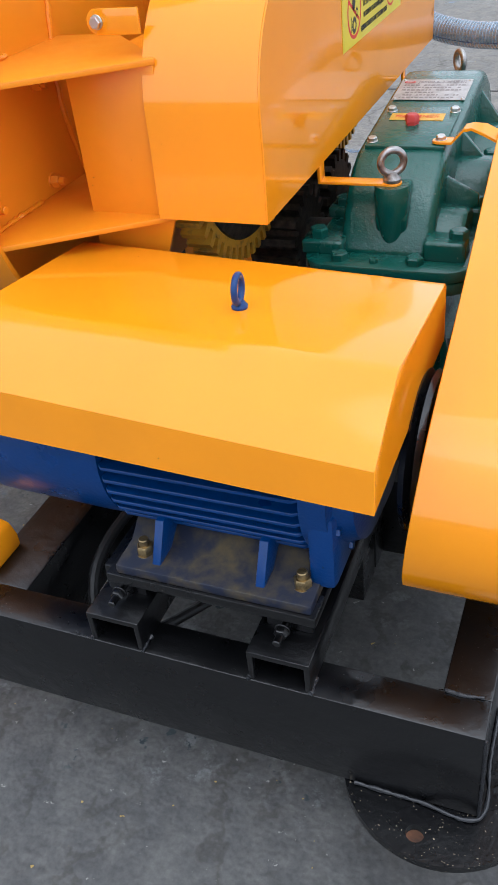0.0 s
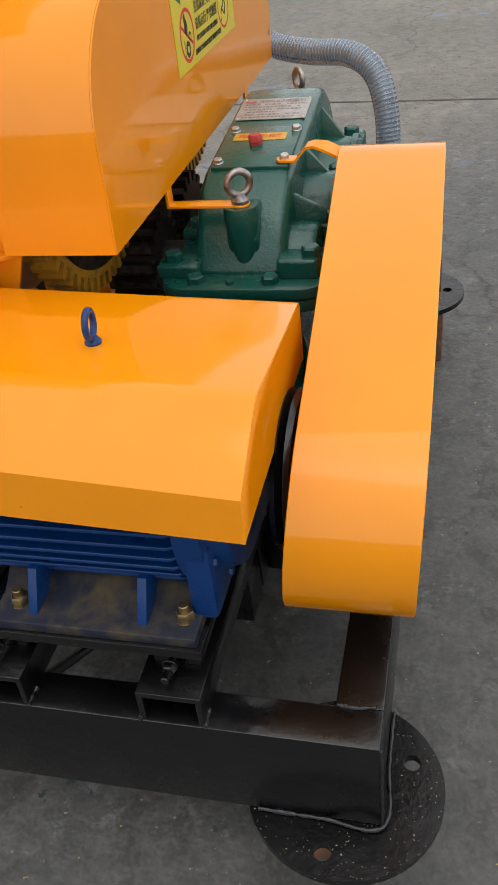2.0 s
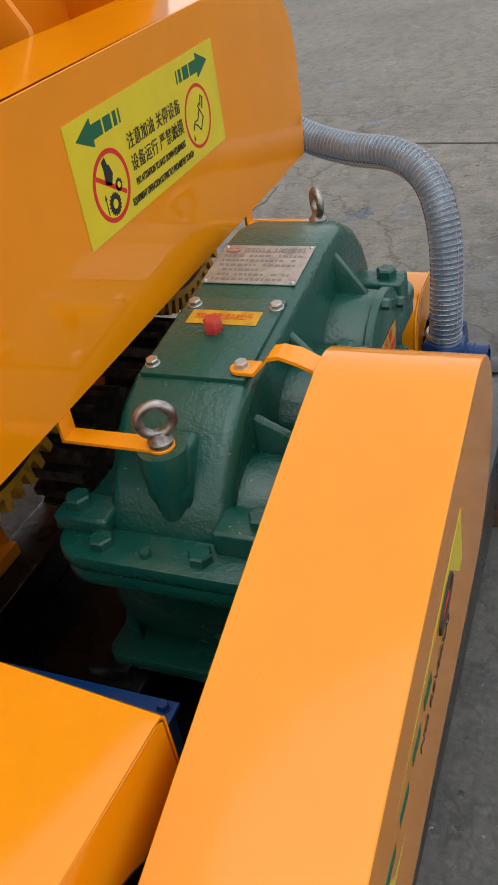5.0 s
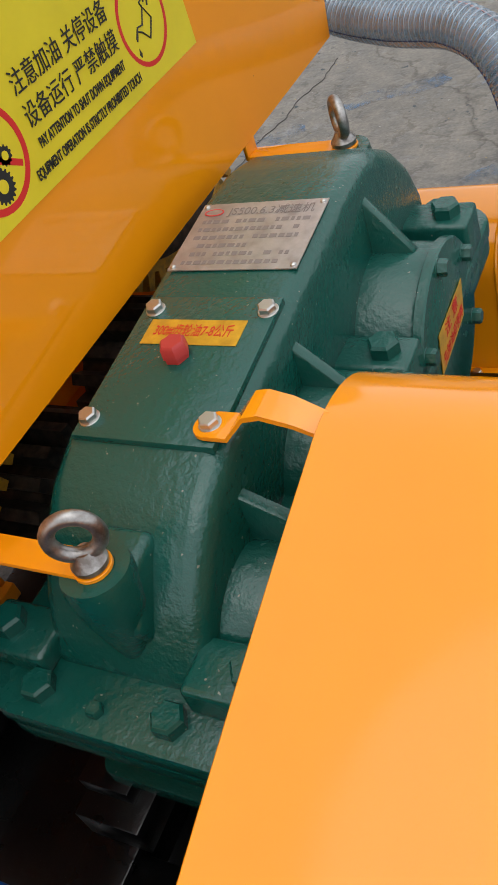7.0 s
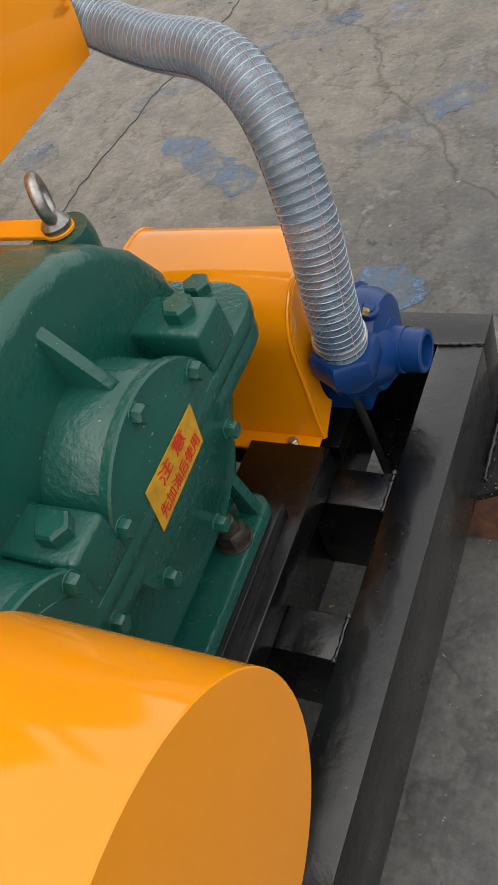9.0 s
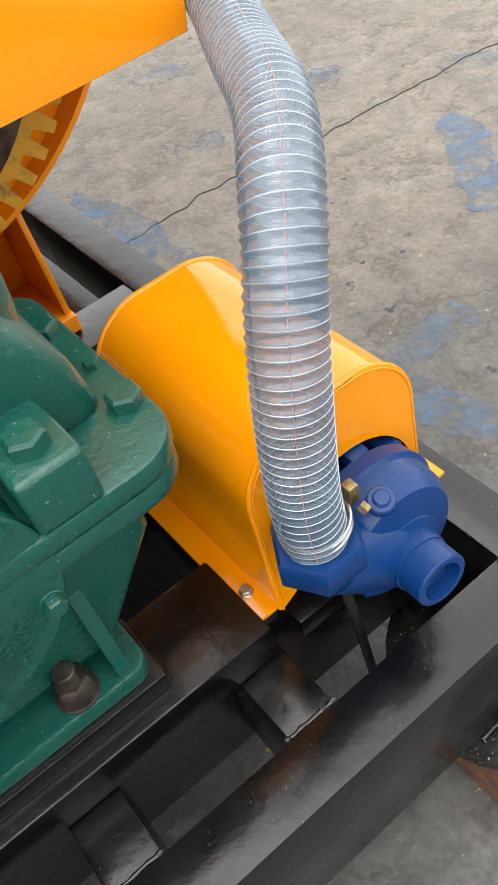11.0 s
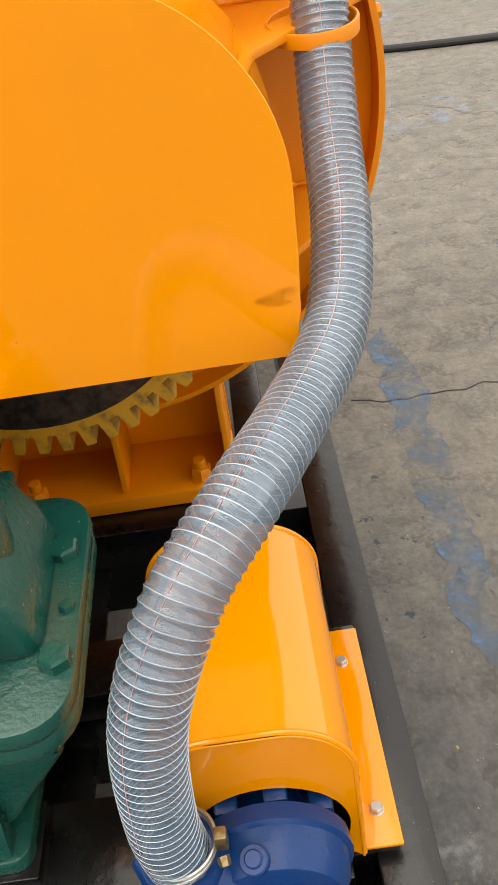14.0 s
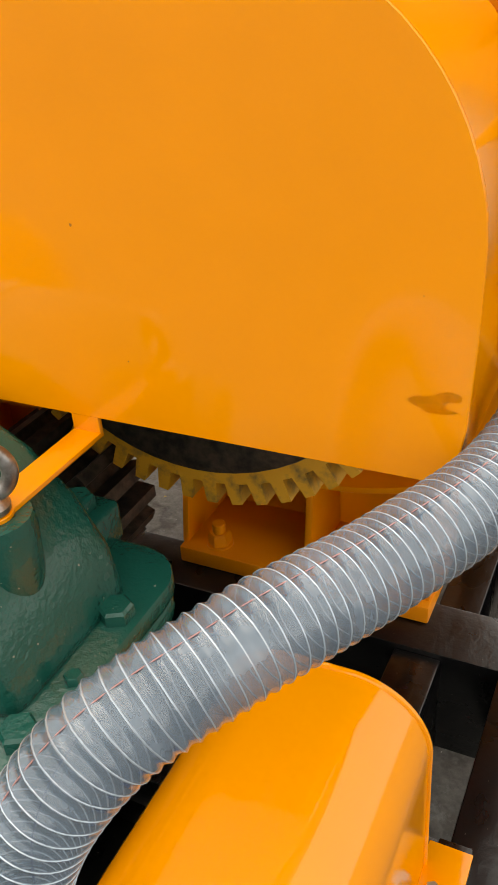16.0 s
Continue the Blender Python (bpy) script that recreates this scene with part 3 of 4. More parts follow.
def crown(y0, z0, r0, y1, z1, r1, lean):
    """The slightly arched upper sheet between the rounded ends."""
    up = Vector((-math.sin(radians(lean)), math.cos(radians(lean))))
    a, b = Vector((y1, z1)) + up * r1, Vector((y0, z0)) + up * r0
    return [tuple(a.lerp(b, k / 10) + up * 0.048 * (k / 10) * (1 - k / 10)) for k in range(1, 10)]


def stadium(r_shift=0.0):
    (y0, z0, r0), (y1, z1, r1) = (0.234, 0.486, 0.155 - r_shift), (0.862, 0.611, 0.16 - r_shift)
    lean = math.degrees(math.atan2(z1 - z0, y1 - y0))
    return arc(y1, z1, r1, lean - 90, lean + 90, 30) + crown(y0, z0, r0, y1, z1, r1, lean) + arc(y0, z0, r0, lean + 90, lean + 270, 30)


def skew(y, z, lean=0.04, ease=0.05):
    """The guard leans outwards a little and is turned a little."""
    return (lean - ease * (y - 0.2)) * (z - 0.6) - 0.008 * (y - 0.2)


rim = stadium()
bm = prism(rim, "x", -0.13, 0.046, 0)
for v in bm.verts:
    if v.co.x < -0.05:
        v.co.x = -0.123 - 0.032 * (v.co.y - 0.2) + skew(v.co.y, v.co.z, 0.085, 0.1)
    else:
        v.co.x = 0.046 + skew(v.co.y, v.co.z)
part("wrapper", bevelled(bm, 0.0012, 1, 60), yellow, bguard)
part("back_plate", prism(stadium(0.012), "x", -0.112, -0.1, 0.001, 1, 60), yellow, bguard)
part("pulley", joined(turned((-0.152, 0.245, 0.525), (-0.126, 0.245, 0.525), [(0, 0.08), (0, 0.112), (0.3, 0.116), (0.5, 0.104), (0.7, 0.116), (1, 0.112)], 48)), black, bguard, "black grooved steel pulley")
for y in (0.8,):
    part("stay", box((-0.11, y, TOP), (-0.075, y + 0.03, 0.5), 0.002), black, bguard)
# warning label on its outer face
lean = math.atan2(0.118, 0.63)
lab = part("warning_label", prism([(0.04, 0.0), (0.455, 0.0), (0.455, 0.09), (0.04, 0.09)], "x", 0, 0.0008, 0), sign_yellow, bguard, "yellow label with black lettering")
lab.matrix_basis = Matrix.Translation(Vector((0.0462, 0.31, 0.505))) @ Matrix.Rotation(lean, 4, "X")
bpy.context.view_layer.update()
lab.data.transform(Matrix.Translation(root_place(bguard)))
lab.data.transform(lab.matrix_basis)
lab.data.transform(Matrix.Translation(-root_place(bguard)))
lab.matrix_basis = Matrix.Identity(4)


def on_label(u, v):
    return (0.0472, 0.31 + u * math.cos(lean) - v * math.sin(lean), 0.505 + u * math.sin(lean) + v * math.cos(lean))


lettering("label_text", "NO REVERSAL", 0.018, on_label(0.29, 0.02), ink_black, lab, turn=math.degrees(lean), width=0.16)
oval = [on_label(0.355 + 0.036 * math.cos(a), 0.058 + 0.017 * math.sin(a)) for a in [2 * math.pi * k / 40 for k in range(40)]]
part("label_emblem", rods([Vector(p) for p in oval], 0.002, 6, True), ink_black, lab)
for k, wd in enumerate((0.036, 0.026)):
    c = on_label(0.355, 0.053 + 0.01 * k)
    part("label_bar", box((0.0469, c[1] - wd / 2, c[2] - 0.003), (0.0476, c[1] + wd / 2, c[2] + 0.003), 0), ink_red, lab)
for k in range(4):
    c = on_label(0.09 + 0.055 * k, 0.058)
    part("label_bar", box((0.0469, c[1] - 0.018, c[2] - 0.008), (0.0476, c[1] + 0.018, c[2] + 0.008), 0), ink_green, lab)

for ob in [lab] + list(lab.children):
    base = root_place(bguard)
    for v in ob.data.vertices:
        v.co.x += skew(v.co.y + base.y, v.co.z + base.z)

# ---- gear guard with its sign ----
gguard = thing("gear_guard", (-0.53, 1.075, 0.752), "large yellow sheet-metal gear guard with rounded shoulders", "guard")
GL, GR, GB, GT = -0.618, -0.431, 0.752, 1.108
outline = [(0.456, GB), (0.462, 0.86)] + arc(0.662, 0.905, 0.2, 178, 92, 16) + arc(1.522, 0.922, 0.186, 90, 2, 16) + [(1.707, 0.86), (1.704, 0.8), (1.696, GB)]
face = part("face_plate", prism(outline, "x", GR - 0.003, GR, 0.0008, 1, 60), yellow, gguard)


def wrapper_with_holes():
    """The bent top sheet; the two oil holes go through its flat part."""
    bm = bmesh.new()
    left = [p for p in outline if p[0] < 0.664]
    right = [p for p in outline if p[0] > 1.49]
    for pts in (left, right):
        merge(bm, sheet([(u, v) for u, v in pts], "x", GL, GR - 0.003, -0.003, 0))
    y0, y1 = left[-1][0], right[0][0]
    flat = bmesh.new()
    for z in (GT - 0.004, GT - 0.001):
        edges = []
        loops = [[(GL, y0), (GR - 0.003, y0), (GR - 0.003, y1), (GL, y1)]] + [arc(-0.522, y, 0.055, 0, 360, 36)[:-1] for y in (0.735, 1.43)]
        for loop in loops:
            vs = [flat.verts.new((u, v, z)) for u, v in loop]
            edges += [flat.edges.new((vs[i - 1], vs[i])) for i in range(len(vs))]
        bmesh.ops.triangle_fill(flat, edges=edges, use_beauty=True)
    bmesh.ops.recalc_face_normals(flat, faces=flat.faces)
    return merge(bm, flat)


part("wrapper", wrapper_with_holes(), yellow, gguard)
part("strap", joined(box((-0.69, 0.487, 1.02), (GL, 0.492, 1.056), 0.001), cyl((-0.688, 0.4874, 1.038), (-0.688, 0.4916, 1.038), 0.018, 20)), yellow, gguard)
part("strap_bolt", hexagon((-0.688, 0.4865, 1.038), (0, -1, 0), 0.016, 0.008), steel, gguard, "zinc-plated bolt")
part("clip", joined(box((-0.66, 1.635, 1.05), (-0.632, 1.64, 1.085), 0.001), box((-0.666, 1.64, 1.05), (-0.66, 1.655, 1.08), 0.001)), yellow, gguard)
part("clip_bolt", hexagon((-0.645, 1.641, 1.066), (0, 1, 0), 0.012, 0.01), steel, gguard, "zinc-plated bolt")
for y in (0.735, 1.378):
    up = 0.012 if y > 1 else 0.0
    tab = prism([(-0.437, 0.756), (-0.432, 0.756), (-0.432, 0.722 + up), (-0.437, 0.722 + up)], "y", y - 0.014, y + 0.014, 0.0008)
    bar = box((-0.437, y - 0.014, 0.7195 + up), (-0.305, y + 0.014, 0.7245 + up), 0.0008)
    end = cyl((-0.305, y, 0.7199 + up), (-0.305, y, 0.7241 + up), 0.017, 24, 0.0006)
    part("mounting_strap", joined(tab, bar, end), yellow, gguard)

scuff = material("scuffed_paint", (0.3, 0.11, 0.012), 0.6)
set_in(scuff, "Alpha", ramp(scuff, tex_noise(scuff, 60, 6, 0.7), 0.46, 0.75, (0, 0, 0), (0.16, 0.16, 0.16)))
for y, z, ry, rz in ((1.676, 0.817, 0.014, 0.005), (1.691, 0.823, 0.009, 0.004), (1.683, 0.812, 0.012, 0.003)):
    smear = [(y + ry * (1 + 0.35 * noise.noise(Vector((k, y * 90, 0)))) * math.cos(2 * math.pi * k / 18), z + rz * (1 + 0.4 * noise.noise(Vector((k, z * 90, 4)))) * math.sin(2 * math.pi * k / 18)) for k in range(18)]
    part("scuff_mark", prism(smear, "x", GR, GR + 0.0004, 0), scuff, gguard, "dark rubbed scuff in the paint")
sign = part("safety_sign", box((GR + 0.0002, 0.88, 0.9), (GR + 0.001, 1.324, 1.052), 0), sign_yellow, gguard, "yellow safety sign with black lettering and red rings")
SX = GR + 0.0012


def on_sign(u, v):
    return (SX, 0.88 + u, 0.9 + v)


def flat(points, mat, name):
    """A thin printed shape on the sign."""
    part(name, prism([(0.88 + u, 0.9 + v) for u, v in points], "x", SX - 0.0004, SX, 0), mat, sign)


lettering("sign_text", "注意加油 关停设备", 0.023, on_sign(0.219, 0.091), ink_black, sign, width=0.165)
lettering("sign_text", "设备运行 严禁触摸", 0.023, on_sign(0.219, 0.062), ink_black, sign, width=0.165)
lettering("sign_text", "PAY ATTENTION TO SHUT DOWN EQUIPMENT", 0.013, on_sign(0.219, 0.0385), ink_black, sign, width=0.16, bold=0.0003)
lettering("sign_text", "EQUIPMENT OPERATION IS STRICTLY PROHIBITED TOUCH", 0.013, on_sign(0.219, 0.0175), ink_black, sign, width=0.2, bold=0.0003)
for cu, way in ((0.081, -1), (0.358, 1)):
    tip = cu + way * 0.06
    flat([(tip, 0.128), (tip - way * 0.04, 0.146), (tip - way * 0.04, 0.137), (tip - way * 0.065, 0.137), (tip - way * 0.065, 0.119), (tip - way * 0.04, 0.119), (tip - way * 0.04, 0.11)], ink_green, "sign_arrow")
    for s, wd in ((0.069, 0.02), (0.094, 0.009), (0.108, 0.004)):
        a, b = tip - way * s, tip - way * (s + wd)
        flat([(min(a, b), 0.119), (max(a, b), 0.119), (max(a, b), 0.137), (min(a, b), 0.137)], ink_green, "sign_arrow")


def sign_ring(cu, cv, r, w):
    bm = bmesh.new()
    o, i = arc(cu, cv, r, 0, 360, 48)[:-1], arc(cu, cv, r - w, 0, 360, 48)[:-1]
    a = [bm.verts.new(on_sign(u, v)) for u, v in o]
    b = [bm.verts.new(on_sign(u, v)) for u, v in i]
    for k in range(48):
        bm.faces.new((a[k - 1], a[k], b[k], b[k - 1]))
    part("sign_ring", bm, ink_red, sign)


sign_ring(0.078, 0.056, 0.046, 0.0065)
sign_ring(0.357, 0.061, 0.046, 0.005)


def cog(cu, cv, r, n):
    return [(cu + (r if k % 4 < 2 else r * 0.84) * math.cos(2 * math.pi * k / (4 * n)), cv + (r if k % 4 < 2 else r * 0.84) * math.sin(2 * math.pi * k / (4 * n))) for k in range(4 * n)]


flat(cog(0.076, 0.033, 0.0155, 18), ink_black, "sign_cog")
flat(cog(0.094, 0.052, 0.009, 12), ink_black, "sign_cog")
for c, r in (((0.076, 0.033), 0.006), ((0.094, 0.052), 0.004)):
    part("sign_cog_centre", prism([(0.88 + u, 0.9 + v) for u, v in arc(*c, r, 0, 360, 20)[:-1]], "x", SX, SX + 0.0004, 0), sign_yellow, sign)
flat([(0.064, 0.062), (0.078, 0.056), (0.086, 0.07), (0.081, 0.082), (0.077, 0.083), (0.074, 0.094), (0.064, 0.09), (0.066, 0.078)], ink_black, "sign_mark")
flat([(0.0465, 0.0785), (0.1115, 0.0395), (0.1085, 0.0345), (0.0435, 0.0735)], ink_red, "sign_bar")
flat([(0.0555, 0.024), (0.0575, 0.024), (0.0575, 0.045), (0.0595, 0.045), (0.0565, 0.052), (0.0535, 0.045), (0.0555, 0.045)], ink_black, "sign_mark")


def drawn(points, name, r=0.0011):
    part(name, rods([Vector(on_sign(u, v)) for u, v in points], r, 6), ink_black, sign)


drawn([(0.3350, 0.046), (0.3410, 0.054), (0.3490, 0.05), (0.3600, 0.04), (0.3730, 0.056), (0.3630, 0.07), (0.3530, 0.056), (0.3430, 0.057), (0.3350, 0.048)], "sign_oil_can")
drawn([(0.3630, 0.07), (0.3600, 0.075), (0.3660, 0.077)], "sign_oil_can")
drawn([(0.3680, 0.073), (0.3740, 0.087), (0.3800, 0.083), (0.3730, 0.068)], "sign_oil_can")
flat([(0.3340, 0.04), (0.3365, 0.034), (0.3340, 0.03), (0.3315, 0.034)], ink_black, "sign_oil_drop")


# ---- gears ----
def toothed(cy, cz, r_tip, r_root, n, x0, x1):
    pts = []
    for k in range(n):
        for s, r in ((-0.36, r_root), (-0.3, r_root), (-0.2, r_tip), (0.2, r_tip), (0.3, r_root)):
            a = 2 * math.pi * (k + s) / n
            pts.append((cy + r * math.cos(a), cz + r * math.sin(a)))
    return prism(pts, "x", x0, x1, 0)


def bull_gear(cy):
    cz = 0.832
    gear = thing("bull_gear", (-0.6, cy, cz), "large yellow-splashed steel gear under the gear guard", "gear", "mixer drive gears")
    bm = toothed(cy, cz, 0.264, 0.238, 54, -0.628, -0.582)
    part("toothed_rim", bm, gear_paint, gear)
    part("web", turned((-0.582, cy, cz), (-0.574, cy, cz), [(0, 0.224), (0.5, 0.222), (1, 0.21)], 56), dark_steel, gear)
    part("hub", turned((-0.628, cy, cz), (-0.5, cy, cz), [(0, 0.08), (0.85, 0.08), (1, 0.07)], 36), dark_steel, gear)
    part("shaft", cyl((-0.9, cy, cz), (-0.48, cy, cz), 0.045, 28), dark_steel, gear)


bull_gear(0.758)
bull_gear(1.392)
pinion = thing("pinion", (-0.58, 1.19, 0.52), "greasy dark steel pinion beside the gear reducer", "gear")
part("teeth", toothed(1.19, 0.52, 0.104, 0.08, 17, -0.64, -0.54), dark_steel, pinion)
part("shaft", cyl((-0.66, 1.19, 0.52), (-0.4, 1.19, 0.52), 0.035), dark_steel, pinion)
pinion = thing("pinion", (-0.58, 0.96, 0.52), "greasy dark steel pinion beside the gear reducer", "gear")
part("teeth", toothed(0.96, 0.52, 0.104, 0.08, 17, -0.64, -0.54), dark_steel, pinion)
part("shaft", cyl((-0.66, 0.96, 0.52), (-0.4, 0.96, 0.52), 0.035), dark_steel, pinion)

# ---- mixer drum end ----
mixer = thing("concrete_mixer", (-1.5, 1.075, TOP), "orange-painted steel mixer drum with ribbed end wall", "mixer")
WX, CR, CZ = -0.87, 0.44, 0.885


def drum_outline(r):
    far = [(1.075 + 0.6, 1.75), (1.075 + 0.68, 1.22)] + arc(1.42, CZ, r, 24, -90, 26)
    return far + [(2.15 - u, v) for u, v in reversed(far)]


part("end_wall", prism(drum_outline(CR), "x", WX - 0.012, WX, 0.001), orange, mixer)
part("drum_shell", prism(drum_outline(CR - 0.03), "x", -2.3, WX - 0.012, 0.001), orange, mixer)
for flip in (False, True):
    strip = [(2.15 - u, v) if flip else (u, v) for u, v in arc(1.42, CZ, CR, 28, -100, 40)]
    part("rim_flange", sheet(strip, "x", WX - 0.02, -0.826, 0.009 if not flip else -0.009), orange, mixer)


def mirrored(y, flip):
    return 2.15 - y if flip else y


for flip in (False, True):
    for z in (0.99, 0.752):
        tri = [(-0.595, 1.676), (-0.832, 1.85 if z > 0.9 else 1.842), (WX, 1.845 if z > 0.9 else 1.838), (WX, 1.5), (-0.75, 1.5), (-0.64, 1.62)]
        part("shelf_rib", prism([(u, mirrored(v, flip)) for u, v in tri], "z", z - 0.009, z, 0.001), orange, mixer)
        part("weld_bead", weld([(WX + 0.004, mirrored(1.66, flip), z + 0.003), (WX + 0.004, mirrored(1.75, flip), z + 0.003), (WX + 0.004, mirrored(1.84, flip), z + 0.003)], 0.006), orange, mixer)
for y in (1.64,):
    part("gusset", prism([(-0.61, 1.05), (-0.614, 1.075), (-0.728, 1.222), (-0.8, 1.6), (WX, 1.6), (WX, 0.99), (-0.68, 0.99)], "y", y - 0.005, y + 0.005, 0.001), orange, mixer)
for y in (1.17, 0.98):
    part("gusset", prism([(-0.635, 1.0), (-0.64, 1.112), (-0.73, 1.26), (-0.8, 1.6), (WX, 1.6), (WX, 0.9), (-0.7, 0.9)], "y", y - 0.006, y + 0.006, 0.001), orange, mixer)
for y in (0.476,):
    part("bearing_panel", prism([(-0.752, 0.69), (-0.63, 0.66), (-0.598, 0.75), (-0.598, 0.985), (-0.752, 0.985)], "y", y - 0.004, y + 0.004, 0.001), orange, mixer)
part("bearing_housing", box((-0.752, 0.484, 0.7), (-0.66, 1.666, 0.972), 0.004), orange, mixer)
for y, z in ((0.552, 0.936), (0.542, 0.775), (0.366, 0.79), (1.634, 1.179), (1.729, 1.085), (1.473, 1.241), (1.55, 0.66), (1.715, 0.64), (0.42, 1.12), (0.6, 1.19)):
    part("wall_bolt", nut_on_stud((WX, y, z), (1, 0, 0), 0.021), orange, mixer, "painted-over nut")
for a in (9, 26):
    a = radians(a)
    c = (1.42 + 0.442 * math.cos(a), CZ + 0.442 * math.sin(a))
    part("rim_bolt", joined(hexagon((WX - 0.005, c[0], c[1]), (0, math.cos(a), math.sin(a)), 0.018, 0.018)), orange, mixer)
part("seam_weld", weld([(WX + 0.003, 0.64, 1.06), (WX + 0.003, 0.615, 0.9), (WX + 0.003, 0.66, 0.72)], 0.007), orange, mixer)


part("grease_line", rods(spline([(WX + 0.004, 1.3, 1.19), (WX + 0.012, 1.355, 1.165), (WX + 0.014, 1.384, 1.123), (WX + 0.012, 1.394, 1.083), (WX + 0.006, 1.396, 0.98)], 10), 0.0035, 8), material("copper_line", (0.5, 0.2, 0.13), 0.4, 0.3), mixer, "thin copper-coloured grease line")


def mixer_foot(y0, y1):
    foot = part("mixer_foot", box((-0.98, y0, TOP), (-0.815, y1, 0.279), 0.003), orange, mixer, "orange bolted foot bracket")
    for y in (y0 + 0.004, (y0 + y1) / 2 + 0.01, y1 - 0.008):
        part("foot_gusset", prism([(-0.83, 0.279), (-0.86, 0.45), (-0.98, 0.5), (-0.98, 0.279)], "y", y - 0.005, y + 0.005, 0.001), orange, foot)
    part("foot_wall", box((-0.98, y0, 0.279), (-0.965, y1, 0.5), 0.001), orange, foot)
    for y in (y0 + 0.058, y1 - 0.058):
        part("foot_bolt", nut_on_stud((-0.845, y, 0.279), (0, 0, 1), 0.032), orange, foot)


mixer_foot(1.2, 1.598)
mixer_foot(0.552, 0.95)
holder = ring((-0.716, 1.769, 0.985), (0.12, 0.0, 1), 0.049, 0.0022, 40, 8)
for v in holder.verts:
    v.co.z = 0.985 + (v.co.z - 0.985) * 1.0 + (0.006 if v.co.z > 0.985 + (-0.12) * (v.co.x + 0.718) else -0.006)
part("hose_ring", holder, orange, mixer, "orange steel hose ring")
single("bearing_block", prism([(-0.88, 0.248), (-0.84, 0.248), (-0.84, 0.275), (-0.85, 0.3), (-0.865, 0.305), (-0.88, 0.305)], "y", 0.08, 0.16, 0.006), yellow, (-0.82, 0.13, 0.248), "small yellow-painted steel block on the frame", "block")

# ---- gear reducer ----
red = thing("gear_reducer", (-0.31, 1.05, 0.3), "green enamelled cast-iron gear reducer with bolted flanges", "gearbox")
hump = [(0.7, 0.59), (0.735, 0.655), (0.77, 0.7), (0.805, 0.727), (0.85, 0.745), (0.94, 0.756), (1.06, 0.7695), (1.17, 0.782), (1.24, 0.783), (1.295, 0.771), (1.345, 0.742), (1.387, 0.7), (1.414, 0.652), (1.427, 0.59)]
part("upper_case", prism(hump, "x", -0.4, -0.229, 0.02, 4, 50), green, red)


def rounded(x0, x1, y0, y1, r):
    return (arc(x1 - r, y1 - r, r, 0, 90, 6) + arc(x0 + r, y1 - r, r, 90, 180, 6) + arc(x0 + r, y0 + r, r, 180, 270, 6) + arc(x1 - r, y0 + r, r, 270, 360, 6))


part("upper_flange", prism(rounded(-0.457, -0.15, 0.648, 1.454, 0.05), "z", 0.578, 0.6, 0.004, 2, 60), green, red)
part("lower_flange", prism(rounded(-0.455, -0.152, 0.65, 1.452, 0.05), "z", 0.553, 0.5765, 0.004, 2, 60), green, red)
part("lower_case", prism([(0.7, 0.555), (0.7, 0.47), (0.74, 0.36), (1.33, 0.36), (1.41, 0.47), (1.41, 0.555)], "x", -0.415, -0.21, 0.012, 3), green, red)
part("foot_flange", prism(rounded(-0.465, -0.177, 0.7, 1.345, 0.02), "z", 0.325, 0.349, 0.004, 2, 60), green, red)
for y in (0.74, 1.32):
    for x in (-0.21, -0.42):
        part("foot_rib", prism([(x, 0.348), (x + (0.028 if x > -0.3 else -0.028), 0.348), (x, 0.46)], "y", y - 0.008, y + 0.008, 0.002), green, red)


def bearing(y, z, r, reach, cover):
    boss = part("bearing_boss", turned((-0.24, y, z), (reach, y, z), [(0, r * 1.02), (0.9, r), (1, r - 0.004)], 48), green, red)
    if cover:
        cap = part("bearing_cover", turned((reach, y, z), (reach + 0.014, y, z), [(0, r * 1.03), (0.1, r * 1.05), (0.75, r * 1.05), (0.9, r * 1.03), (0.95, r * 0.8), (1, r * 0.79)], 56), green, boss)
        for k in range(6):
            a = radians(90 + 60 * k + 5)
            part("cover_bolt", hexagon((reach + 0.012, y + r * 0.93 * math.cos(a), z + r * 0.93 * math.sin(a)), (1, 0, 0), 0.017, 0.012), green, cap)
        return cap


big_cap = bearing(1.21, 0.577, 0.106, -0.165, True)
bearing(0.985, 0.6, 0.086, -0.165, True)
bearing(0.805, 0.585, 0.07, -0.18, False)
for x in (-0.3,):
    part("bearing_boss", turned((-0.38, 1.21, 0.577), (-0.46, 1.21, 0.577), [(0, 0.106), (1, 0.1)], 48), green, red)
for y0, y1, z in ((1.06, 1.115, 0.653), (1.318, 1.375, 0.652), (0.69, 0.745, 0.635), (0.86, 0.915, 0.63)):
    pad = part("bolt_pad", prism([(-0.24, 0.598), (-0.15 if y0 > 1 else -0.165, 0.598), (-0.152 if y0 > 1 else -0.168, z), (-0.24, z)], "y", y0, y1, 0.006, 3), green, red)
    part("case_bolt", hexagon((-0.182, (y0 + y1) / 2, z), (0, 0, 1), 0.03, 0.016, False), green, pad)
    mate = part("bolt_pad", prism([(-0.385, 0.598), (-0.465, 0.598), (-0.465, z - 0.01), (-0.385, z - 0.01)], "y", y0, y1, 0.006, 3), green, red)
    part("case_bolt", hexagon((-0.437, (y0 + y1) / 2, z - 0.01), (0, 0, 1), 0.03, 0.016, False), green, mate)
for x, y, big_head in ((-0.388, 0.677, 1), (-0.251, 0.677, 1), (-0.323, 0.67, 0), (-0.361, 1.432, 1), (-0.222, 1.437, 1), (-0.285, 1.441, 0)):
    part("flange_bolt", hexagon((x, y, 0.6), (0, 0, 1), 0.028 if big_head else 0.014, 0.014 if big_head else 0.008, False), green, red)
